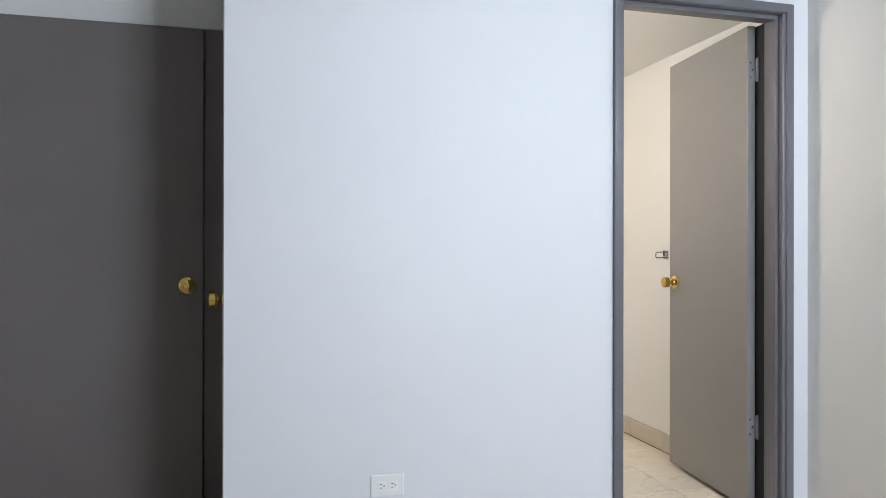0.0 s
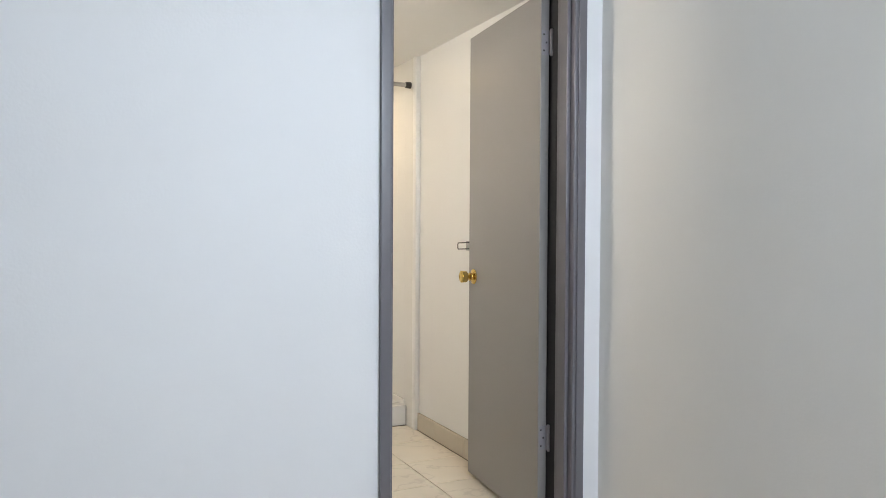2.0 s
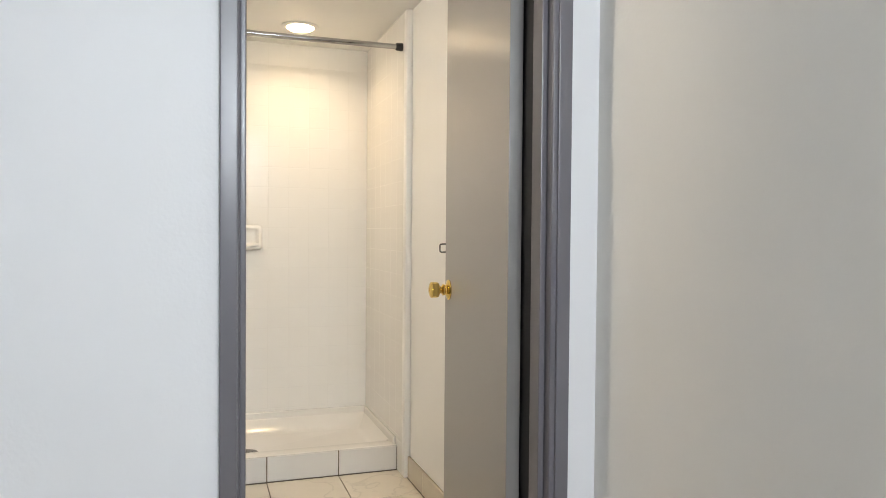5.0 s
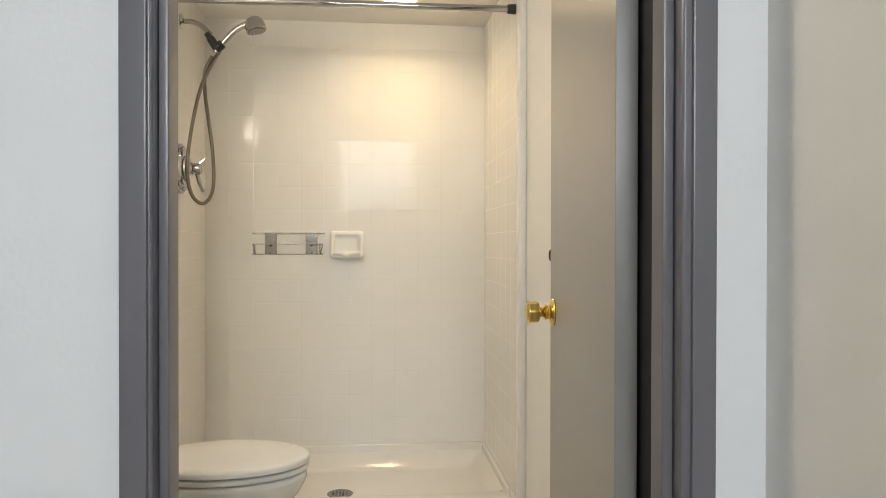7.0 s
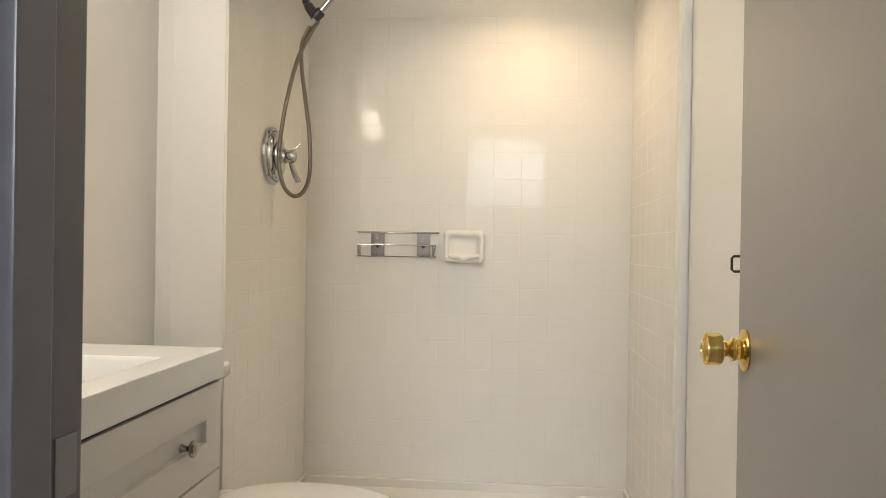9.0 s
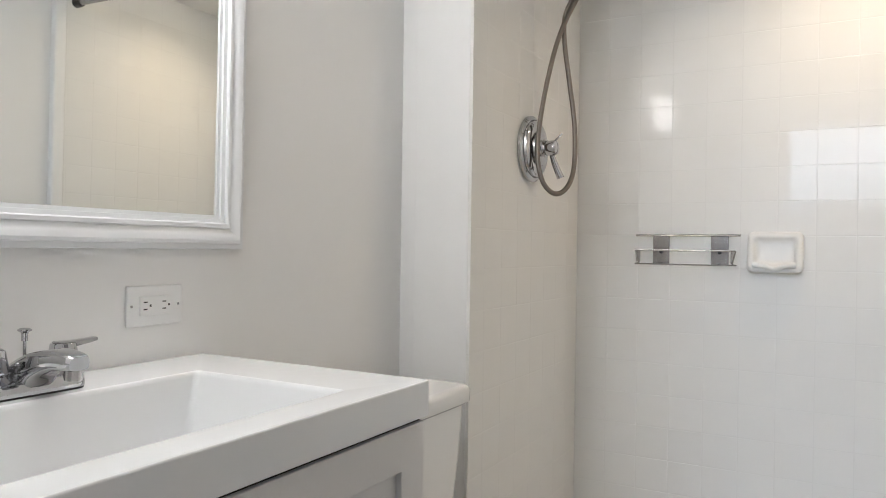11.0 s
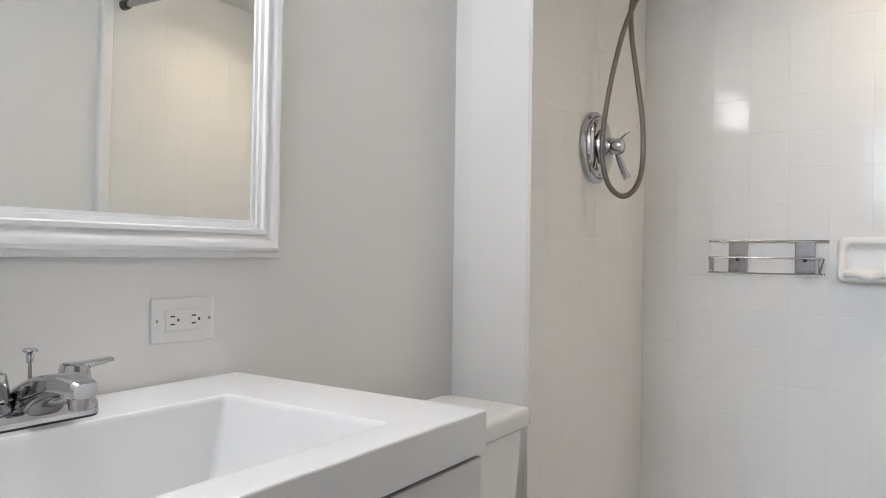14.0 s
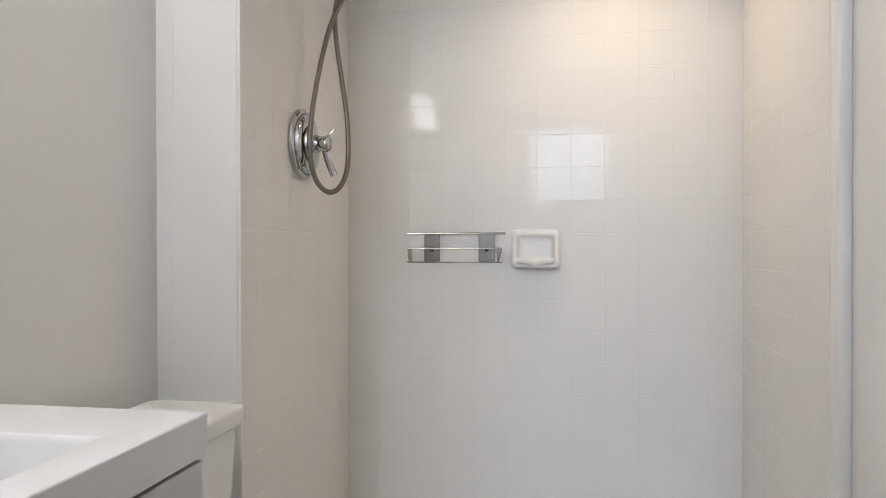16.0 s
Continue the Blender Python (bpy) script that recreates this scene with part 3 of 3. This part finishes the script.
            z = h * math.copysign(abs(q) ** 0.6, q)
            if q > 0:
                z *= 0.75 + 1.7 * (1 - u) ** 2
            else:
                z *= 1.0 - 0.12 * (1 - (y / w) ** 2)
            ring.append(tuple(p + y * side - z * up))
        rings.append(ring)
    return loft(rings)


spout_part = part("spout", spout_skin(), CHROME, faucet, sharp=60)
part("aerator", turned([(0.0095, -0.008), (0.0105, -0.004), (0.0105, 0.006)], (FX + 0.096, FY, VTOP + 0.036), (0.1, 0, 0.99), 20), STEEL, spout_part)
for side in (-1, 1):
    hy = FY + side * 0.0490
    part("pedestal", turned([(0.0255, 0.0), (0.0245, 0.006), (0.0215, 0.013), (0.0195, 0.016), (0.0, 0.016)], (FX, hy, VTOP + 0.014), "Z", 28), CHROME, faucet)
    h = part("handle", turned([(0.0145, 0.0), (0.0145, 0.002), (0.0208, 0.003), (0.0212, 0.005), (0.0190, 0.020), (0.0170, 0.031), (0.0160, 0.0328), (0.0, 0.0338)], (FX, hy, VTOP + 0.0305), "Z", 28), CHROME, faucet)
    tip = hy + side * 0.050
    part("lever", loft([[(FX + dx * w, y, VTOP + 0.0610 + dz * t + rise) for dx, dz in ((-1, -1), (-0.55, -1.25), (0.55, -1.25), (1, -1), (1, 0.6), (0.7, 1), (-0.7, 1), (-1, 0.6))] for y, w, t, rise in
                        ((hy - side * 0.010, 0.011, 0.0042, 0.0005), (hy + side * 0.014, 0.0095, 0.004, 0.0005), (hy + side * 0.035, 0.0078, 0.003, 0.002), (tip - side * 0.002, 0.0068, 0.0025, 0.0038), (tip, 0.0055, 0.0015, 0.004))]), CHROME, h, sharp=50)
part("lift_rod", turned([(0.0022, 0.0), (0.0022, 0.062), (0.0042, 0.063), (0.0042, 0.071), (0.0048, 0.074), (0.0088, 0.0765), (0.009, 0.078), (0.006, 0.080), (0.0, 0.0805)], (FX - 0.006, FY - 0.002, VTOP + 0.008), "Z", 16), CHROME, faucet)

# ---- toilet ----
TY = 1.275
TX = 0.758                                # back of the tank
toilet = thing("toilet", (1.15, TY, 0), "white china toilet with closed lid beside the vanity", "toilet")


def oval(cx, rx_front, rx_back, ry, z, n=36, square=1.0):
    """An egg outline in plan, its tip towards +x."""
    out = []
    for k in range(n):
        a = 2 * math.pi * k / n
        c, s = math.cos(a), math.sin(a)
        r = rx_front if c >= 0 else rx_back
        out.append((cx + r * math.copysign(abs(c) ** square, c), TY + 0.9 * ry * math.copysign(abs(s) ** 0.92, s), z))
    return out


CXT = 1.24
part("bowl", loft([oval(1.14, 0.20, 0.20, 0.115, 0.0), oval(1.14, 0.20, 0.20, 0.115, 0.03), oval(1.13, 0.17, 0.19, 0.095, 0.08), oval(1.14, 0.18, 0.19, 0.10, 0.18), oval(1.18, 0.23, 0.21, 0.135, 0.27),
                   oval(1.215, 0.258, 0.225, 0.172, 0.345), oval(CXT, 0.252, 0.235, 0.184, 0.385), oval(CXT, 0.250, 0.235, 0.186, 0.402), oval(CXT, 0.238, 0.23, 0.178, 0.408)]), CERAMIC, toilet, sharp=60)
part("neck", boxes(((TX + 0.02, TY - 0.15, 0.18), (1.06, TY + 0.15, 0.40)), bevel=0.03, segments=4), CERAMIC, toilet, sharp=60)
part("seat", loft([oval(CXT, 0.248, 0.215, 0.186, 0.411), oval(CXT, 0.255, 0.22, 0.192, 0.414), oval(CXT, 0.256, 0.22, 0.193, 0.424), oval(CXT, 0.250, 0.216, 0.188, 0.429)]), SEAT, toilet, sharp=60)
part("lid", loft([oval(CXT, 0.250, 0.215, 0.189, 0.4325), oval(CXT, 0.258, 0.22, 0.196, 0.4350), oval(CXT, 0.259, 0.22, 0.197, 0.446), oval(CXT, 0.254, 0.217, 0.192, 0.4525), oval(CXT, 0.235, 0.205, 0.175, 0.4565), oval(CXT, 0.12, 0.11, 0.09, 0.4595)]), SEAT, toilet, sharp=60)
for dy in (-0.0775, 0.0775):
    part("hinge_cover", boxes(((1.015, TY + dy - 0.022, 0.409), (1.05, TY + dy + 0.022, 0.452)), bevel=0.006), SEAT, toilet)


def tank_ring(x0, x1, hy, z, r=0.03):
    return rect(x0, x1, TY - hy, TY + hy, z, r, 5)


part("tank", loft([tank_ring(TX + 0.02, 0.957, 0.165, 0.395), tank_ring(TX + 0.018, 0.967, 0.175, 0.42), tank_ring(TX + 0.016, 0.980, 0.190, 0.60), tank_ring(TX + 0.015, 0.986, 0.198, 0.724)]), CERAMIC, toilet, sharp=60)
part("tank_lid", loft([tank_ring(TX + 0.012, 0.990, 0.203, 0.725), tank_ring(TX + 0.008, 0.998, 0.211, 0.732), tank_ring(TX + 0.008, 0.999, 0.212, 0.758), tank_ring(TX + 0.012, 0.994, 0.207, 0.767), tank_ring(TX + 0.03, 0.977, 0.19, 0.770)]), CERAMIC, toilet, sharp=60)
part("flush_lever", loft([[(0.988 + dx, y, 0.70 + dz * h) for dx, dz in ((0, -1), (0.012, -1), (0.012, 1), (0, 1))] for y, h in ((TY - 0.16, 0.009), (TY - 0.10, 0.007), (TY - 0.085, 0.005))]), CHROME, toilet)

# ---- shower base ----
pan = thing("shower_pan", ((WING_X + R) / 2, (SHOWER_Y + BACK) / 2, 0), "white cast shower base with a tiled front curb and round drain", "shower base")
PX0, PX1, PY0, PY1 = WING_X - 0.002, RS + 0.002, SHOWER_Y + 0.011, BACK + 0.004
part("basin", loft([rect(PX0, PX1, PY0, PY1, 0.0, 0.004), rect(PX0, PX1, PY0, PY1, 0.112, 0.004), rect(PX0 + 0.003, PX1 - 0.003, PY0 + 0.006, PY1 - 0.003, 0.119, 0.01), rect(PX0 + 0.012, PX1 - 0.012, PY0 + 0.07, PY1 - 0.012, 0.119, 0.02),
                    rect(PX0 + 0.020, PX1 - 0.020, PY0 + 0.085, PY1 - 0.022, 0.112, 0.03), rect(PX0 + 0.045, PX1 - 0.05, PY0 + 0.125, PY1 - 0.06, 0.058, 0.04), rect(PX0 + 0.075, PX1 - 0.085, PY0 + 0.155, PY1 - 0.10, 0.048, 0.05), rect(PX0 + 0.5, PX1 - 0.5, PY0 + 0.28, PY1 - 0.28, 0.040, 0.03)]), PAN, pan, sharp=60)
part("upstand", boxes(((PX0, BACK - 0.014, 0.11), (PX1, BACK + 0.004, 0.15)), ((PX0, PY0 + 0.02, 0.11), (PX0 + 0.016, BACK - 0.014, 0.15)), ((PX1 - 0.016, PY0 + 0.02, 0.11), (PX1, BACK - 0.014, 0.15)), bevel=0.006, segments=3), PAN, pan)
drain = part("drain", turned([(0.0, 0.0), (0.053, 0.0), (0.055, 0.002), (0.050, 0.004), (0.046, 0.003), (0.0, 0.003)], (1.555, 2.09, 0.040), "Z", 32), DARK_STEEL, pan, "dull steel drain grate")
part("hole", boxes(*[((1.555 + dx - 0.004, 2.09 + dy - 0.004, 0.0425), (1.555 + dx + 0.004, 2.09 + dy + 0.004, 0.0436)) for dx in (-0.028, -0.014, 0, 0.014, 0.028) for dy in (-0.028, -0.014, 0, 0.014, 0.028) if dx * dx + dy * dy < 0.0012]), BLACK, drain)
solid("curb_core", boxes(((WING_X - 0.002, SHOWER_Y + 0.002, 0), (RS - 0.001, SHOWER_Y + 0.010, 0.114))), JOINT_DARK, "dark joint bed behind the curb tiles", "curb")

# ---- curtain rod ----
rod = thing("curtain_rod", (1.58, 1.710, 1.977), "chrome tension shower curtain rod spanning the shower", "curtain rod")
part("pole", tube([(WING_X + 0.01, 1.710, 1.974), (1.55, 1.710, 1.975)], 0.0145, 20), CHROME, rod)
part("pole", tube([(1.53, 1.710, 1.975), (RS - 0.012, 1.710, 1.976)], 0.0125, 20), CHROME, rod)
for x, w in ((WING_X, "X"), (RS, "-X")):
    part("end_cap", turned([(0.019, 0.0), (0.019, 0.006), (0.017, 0.03), (0.0145, 0.032)], (x, 1.710, 1.976), w, 20), BLACK, rod, "dark rubber end cap")

# ---- shower light ----
lamp = thing("ceiling_light", (*LIGHT, CEIL_B - 0.03), "round recessed ceiling light glowing warm over the shower", "lamp")
part("trim_ring", turned([(0.066, 0.0), (0.092, -0.001), (0.094, -0.004), (0.088, -0.007), (0.068, -0.008), (0.066, -0.006)], (*LIGHT, CEIL_B), "Z", 40), PLATE, lamp)
part("lens", turned([(0.0, -0.025), (0.030, -0.023), (0.052, -0.018), (0.066, -0.009), (0.066, 0.0), (0.0, 0.0)], (*LIGHT, CEIL_B), "Z", 40), GLOW, lamp, "frosted lit lens")

# ---- shower fittings ----
YS = 2.02
fixture = thing("hand_shower", (WING_X, YS, 1.98), "chrome hand shower in a black holder with a hanging steel hose", "shower")
part("flange", turned([(0.031, 0.0), (0.031, 0.003), (0.025, 0.009), (0.012, 0.013), (0.0, 0.013)], (WING_X, YS, 1.985), "X", 28), CHROME, fixture)
part("arm", tube(smooth_line([(WING_X, YS, 1.985), (WING_X + 0.045, YS, 1.984), (WING_X + 0.085, YS - 0.004, 1.966), (WING_X + 0.118, YS - 0.008, 1.933)], 8), 0.0105, 16), CHROME, fixture)
hx, hz = 1.058, 1.895
holder = part("holder", turned([(0.0, -0.04), (0.014, -0.04), (0.017, -0.034), (0.0165, 0.018), (0.012, 0.024), (0.013, 0.040), (0.0, 0.04)], (hx - 0.006, YS - 0.01, hz + 0.008), (-0.55, 0, 0.83), 20), BLACK, fixture, "black plastic swivel holder")
part("collar", turned([(0.0, -0.016), (0.017, -0.016), (0.019, -0.01), (0.019, 0.014), (0.016, 0.02), (0.0, 0.02)], (hx + 0.021, YS - 0.024, hz - 0.014), (0.75, -0.1, 0.6), 20), BLACK, holder)
handle = [(hx + 0.008, YS - 0.022, hz - 0.035), (hx + 0.040, YS - 0.027, hz + 0.004), (hx + 0.085, YS - 0.032, hz + 0.050), (hx + 0.128, YS - 0.036, hz + 0.074), (hx + 0.150, YS - 0.038, hz + 0.078)]
part("handle", tube(smooth_line(handle, 8), lambda u: 0.010 + 0.004 * u, 16), CHROME, fixture)
head_m = (hx + 0.165, YS - 0.04, hz + 0.068)
head_way = (0.26, -0.06, -0.96)
sprayer = part("spray_head", turned([(0.0, -0.036), (0.018, -0.035), (0.029, -0.029), (0.037, -0.016), (0.041, 0.000), (0.0425, 0.018), (0.040, 0.022), (0.0, 0.022)], head_m, head_way, 28), CHROME, fixture)
part("spray_face", turned([(0.0, 0.021), (0.036, 0.021), (0.034, 0.0245), (0.0, 0.0245)], head_m, head_way, 28), GREY_PLASTIC, sprayer, "dark grey spray face")
face_turn = Matrix.Translation(head_m) @ Vector((0, 0, 1)).rotation_difference(Vector(head_way)).to_matrix().to_4x4()
for ring_r, count in ((0.012, 6), (0.026, 12)):
    for k in range(count):
        a = 2 * math.pi * k / count
        spot = face_turn @ Vector((ring_r * math.cos(a), ring_r * math.sin(a), 0.0243))
        part("nozzle", turned([(0.0026, 0.0), (0.0022, 0.0022), (0.0, 0.0024)], spot, head_way, 8), PLATE, sprayer)


def hx_at(px):
    return 1.064 + (px - 440) * 0.00213


def hz_at(py):
    return 1.082 + (441 - py) * 0.00213


loop = [(446, 72), (434, 92), (412, 140), (396, 205), (386, 270), (385, 315), (394, 348), (411, 361), (427, 349), (435, 318), (434, 260), (426, 200), (419, 150), (419, 112), (432, 82)]
swing = (0.0, -0.012, -0.035, -0.06, -0.08, -0.088, -0.08, -0.055, -0.02, 0.01, 0.03, 0.02, 0.0, -0.012, -0.01)
hose_line = [(hx_at(a) - 0.295 * dy, YS + dy, hz_at(b)) for dy, (a, b) in zip(swing, loop)]
part("hose", tube(smooth_line(hose_line, 26), 0.0072, 10, 0.09), HOSE, fixture, "ribbed stainless steel hose", sharp=80)

valve = thing("shower_valve", (WING_X, 1.985, 1.391), "round chrome shower valve plate with a lever handle", "faucet")
V0 = (WING_X, 1.985, 1.391)
part("plate", turned([(0.097, 0.0), (0.100, 0.004), (0.099, 0.012), (0.094, 0.017), (0.088, 0.0175), (0.0865, 0.0155), (0.085, 0.0175), (0.084, 0.024), (0.079, 0.029), (0.070, 0.031), (0.0, 0.031)], V0, "X", 56), CHROME, valve)
part("ring", turned([(0.052, 0.029), (0.052, 0.036), (0.049, 0.041), (0.043, 0.043), (0.029, 0.044), (0.026, 0.048), (0.025, 0.056), (0.0, 0.057)], V0, "X", 36), CHROME, valve)
hub = part("hub", turned([(0.018, 0.05), (0.022, 0.055), (0.023, 0.078), (0.020, 0.086), (0.013, 0.090), (0.0, 0.091)], V0, "X", 28), CHROME, valve)
part("lever", tube([(V0[0] + 0.068, V0[1], V0[2] - 0.01), (V0[0] + 0.076, V0[1] + 0.012, V0[2] - 0.045), (V0[0] + 0.092, V0[1] + 0.022, V0[2] - 0.088)], lambda u: 0.007 + 0.0045 * u, 14), CHROME, hub)
part("temperature_stem", tube([(V0[0] + 0.070, V0[1], V0[2] + 0.012), (V0[0] + 0.100, V0[1] + 0.006, V0[2] + 0.042)], 0.0032, 10), CHROME, hub)
for dy, dz in ((0.040, 0.046), (-0.040, 0.046), (0.030, -0.055)):
    part("screw", boxes(((V0[0] + 0.026, V0[1] + dy - 0.005, V0[2] + dz - 0.005), (V0[0] + 0.0305, V0[1] + dy + 0.005, V0[2] + dz + 0.005)), bevel=0.001), BLACK, valve)

# ---- soap dish and wire shelf on the back wall ----
dish = thing("soap_dish", (1.572, BACK, 1.026), "white ceramic soap dish set in the shower tiling", "soap dish")


def dish_skin():
    x0, x1, z0, z1, y = 1.492, 1.652, 1.026, 1.154, BACK + 0.002
    out = []
    for d, dep, r in ((0, 0.0, 0.018), (0.0, 0.020, 0.018), (0.004, 0.030, 0.018), (0.011, 0.035, 0.016), (0.019, 0.032, 0.014), (0.024, 0.018, 0.012), (0.028, 0.010, 0.012), (0.040, 0.006, 0.01)):
        ring = rect(x0 + d, x1 - d, z0 + d, z1 - d, 0, r, 4)
        out.append([(px, y - dep * (0.4 + 0.6 * min(1.0, (z1 - pz) / 0.09)) - (0.022 * max(0.0, 1 - (pz - z0) / 0.075) if dep > 0.003 and d < 0.022 else 0.0), pz) for px, pz, _ in ring])
    return loft(out)


part("dish", dish_skin(), GLAZE, dish, sharp=70)
part("lip", tube(smooth_line([(1.512, BACK - 0.052, 1.052), (1.545, BACK - 0.056, 1.048), (1.572, BACK - 0.051, 1.038), (1.600, BACK - 0.056, 1.048), (1.632, BACK - 0.052, 1.052)], 6), 0.009, 12), GLAZE, dish, sharp=70)

rack = thing("wire_shelf", (1.305, BACK, 1.045), "steel wire shower shelf on two clip plates", "shelf")
YW = BACK - 0.062
part("top_wire", tube([(1.138, BACK - 0.012, 1.142), (1.472, BACK - 0.012, 1.142)], 0.0034, 10), DARK_STEEL, rack)
part("front_wire", tube([(1.148, YW, 1.092), (1.463, YW, 1.092)], 0.0026, 10), STEEL, rack)
part("bottom_wire", tube(smooth_line([(1.148, YW, 1.092), (1.160, YW + 0.004, 1.052), (1.170, YW + 0.008, 1.046), (1.44, YW + 0.008, 1.046), (1.452, YW + 0.004, 1.052), (1.463, YW, 1.092)], 8), 0.0024, 10), STEEL, rack)
for x0, x1 in ((1.150, 1.164), (1.448, 1.462)):
    part("end_strap", boxes(((x0, YW, 1.052), (x0 + 0.0025, BACK - 0.006, 1.092)), bevel=0.0008, segments=1), STEEL, rack)
for x in (1.222, 1.408):
    plate = part("clip_plate", boxes(((x - 0.027, BACK - 0.010, 1.047), (x + 0.027, BACK - 0.004, 1.142)), bevel=0.002), DARK_STEEL, rack, "dark brushed steel clip plate")
    part("screw", turned([(0.0, 0.0), (0.0065, 0.0), (0.0055, 0.003), (0.0, 0.004)], (x, BACK - 0.010, 1.086), "-Y", 14), BLACK, plate)
    part("floor_wire", tube([(x, BACK - 0.008, 1.049), (x, YW + 0.008, 1.046)], 0.0026, 8), STEEL, rack)

# ---- paper holder on the east wall ----
holder_tp = thing("towel_holder", (R, 1.0, 1.045), "small chrome towel holder on the bathroom wall", "towel holder")
part("back_plate", boxes(((R - 0.006, 1.015, 1.040), (R, 1.062, 1.088)), bevel=0.002), CHROME, holder_tp)
part("arm", tube([(R - 0.004, 1.045, 1.080), (R - 0.058, 1.042, 1.078), (R - 0.062, 1.04, 1.074), (R - 0.062, 1.04, 1.052), (R - 0.058, 1.04, 1.048), (R - 0.004, 1.04, 1.049)], 0.0026, 8), BLACK, holder_tp, "dark wire arm")

# ---- base tiles along the east wall ----
skirting = solid("baseboard", boxes(((R - 0.004, 0.12, 0), (R, EDGE_Y, 0.098))), JOINT_DARK, "beige tile baseboard with dark joints", "baseboard")


def piece(name, mesh, parent, place, turn=(0, 0, 0)):
    ob = new(name, mesh)
    ob.parent = parent
    ob.matrix_parent_inverse = Matrix.Translation(parent.location).inverted()
    ob.location, ob.rotation_euler = place, turn
    return ob


def tile_mesh(name, sx, sy, thick, mat, soft=0.0015, wide=2.2):
    """A pillow-edged tile lying flat, its face upwards at z = thick, centred on x and y."""
    bm = bmesh.new()
    hx2, hy2 = sx / 2, sy / 2
    rings = [[(-hx2 + d, -hy2 + d, z), (hx2 - d, -hy2 + d, z), (hx2 - d, hy2 - d, z), (-hx2 + d, hy2 - d, z)] for d, z in ((0, 0), (0, thick - soft), (soft * wide * 0.4, thick - soft * 0.35), (soft * wide, thick))]
    loft(rings, bm, close=(False, True))
    return finish(name, bm, mat, sharp=3)


for y0, y1 in ((0.40, 0.728), (0.732, 1.058), (1.062, 1.391), (1.395, EDGE_Y - 0.002)):
    piece("base_tile", tile_mesh("base_tile", 0.097, y1 - y0, 0.010, BASE_TILE, 0.0015), skirting, (R - 0.003, (y0 + y1) / 2, 0.0500), (0, -math.pi / 2, 0))
for x0, x1 in ((WING_X + 0.0, 1.299), (1.302, 1.621), (1.624, 1.943), (1.946, RS - 0.003)):
    piece("curb_tile", tile_mesh("curb_tile", x1 - x0 - 0.002, 0.112, 0.010, CURB_TILE, 0.0015), pan, ((x0 + x1) / 2, SHOWER_Y + 0.010, 0.059), (math.pi / 2, 0, 0))

# bathroom floor tiles
bed = solid("floor_bathroom", boxes(((L - 0.05, 0.060, -0.12), (R, BACK, -0.005))), JOINT_DARK, "cream veined floor tiles with dark joints", "floor")
PITCH = 0.322
for i in range(-3, 3):
    for j in range(0, 6):
        x0, x1 = 1.6225 + PITCH * i, 1.6225 + PITCH * (i + 1)
        y1, y0 = SHOWER_Y - PITCH * j, SHOWER_Y - PITCH * (j + 1)
        x0, x1, y0, y1 = max(x0, L), min(x1, R - 0.012), max(y0, 0.062), y1
        if x1 - x0 < 0.03 or y1 - y0 < 0.03:
            continue
        piece("floor_tile", tile_mesh("floor_tile", x1 - x0 - 0.004, y1 - y0 - 0.004, 0.008, FLOOR_TILE, 0.0015), bed, ((x0 + x1) / 2, (y0 + y1) / 2, -0.008 + random.uniform(-0.0004, 0.0004)))

# ---- shower wall tiles ----
T = 0.1083
random.seed(7)
whole = tile_mesh("tile", T - 0.0015, T - 0.0015, 0.008, TILE, 0.00032, 7.0)
partial = {}


def wall_tile(parent, u, w, su, sw, place):
    """One wall tile; cut tiles at the ends get a narrower mesh."""
    key = (round(su, 3), round(sw, 3))
    if su > T - 0.003 and sw > T - 0.003:
        mesh = whole
    else:
        if key not in partial:
            partial[key] = tile_mesh("tile", su - 0.0015, sw - 0.0015, 0.008, TILE, 0.00032, 7.0)
        mesh = partial[key]
    tilt = (random.gauss(0, 0.0016), random.gauss(0, 0.0016))
    centre, turn = place(u, w)
    ob = piece("tile", mesh, parent, centre)
    ob.rotation_euler = (turn @ Euler((tilt[0], tilt[1], 0)).to_matrix()).to_euler()


def spans(lo, hi, joint):
    """Cuts from lo to hi on a grid of tiles that has a joint at the given place."""
    k = math.ceil((lo - joint) / T - 1e-6)
    cuts = [lo]
    while joint + k * T < hi - 0.004:
        if joint + k * T > lo + 0.004:
            cuts.append(joint + k * T)
        k += 1
    return list(zip(cuts, cuts[1:] + [hi]))


ZJ, ZLO = 1.359, 0.148
back_turn = Euler((math.pi / 2, 0, 0)).to_matrix()
left_turn = Euler((0, math.pi / 2, 0)).to_matrix()
right_turn = Euler((0, -math.pi / 2, 0)).to_matrix()
for z0, z1 in spans(ZLO, CEIL_B, ZJ):
    for x0, x1 in spans(WING_X + 0.002, RS - 0.001, 1.577):
        wall_tile(wall_shower_back, (x0 + x1) / 2, (z0 + z1) / 2, x1 - x0, z1 - z0, lambda u, w: ((u, BACK + 0.0075, w), back_turn))
    for y0, y1 in spans(WING_Y - 0.001, BACK, BACK):
        wall_tile(wall_shower_left, (y0 + y1) / 2, (z0 + z1) / 2, z1 - z0, y1 - y0, lambda u, w: ((WING_X - 0.0075, u, w), left_turn))
    for y0, y1 in spans(EDGE_Y + 0.046, BACK, BACK):
        wall_tile(wall_shower_right, (y0 + y1) / 2, (z0 + z1) / 2, z1 - z0, y1 - y0, lambda u, w: ((RS + 0.0075, u, w), right_turn))
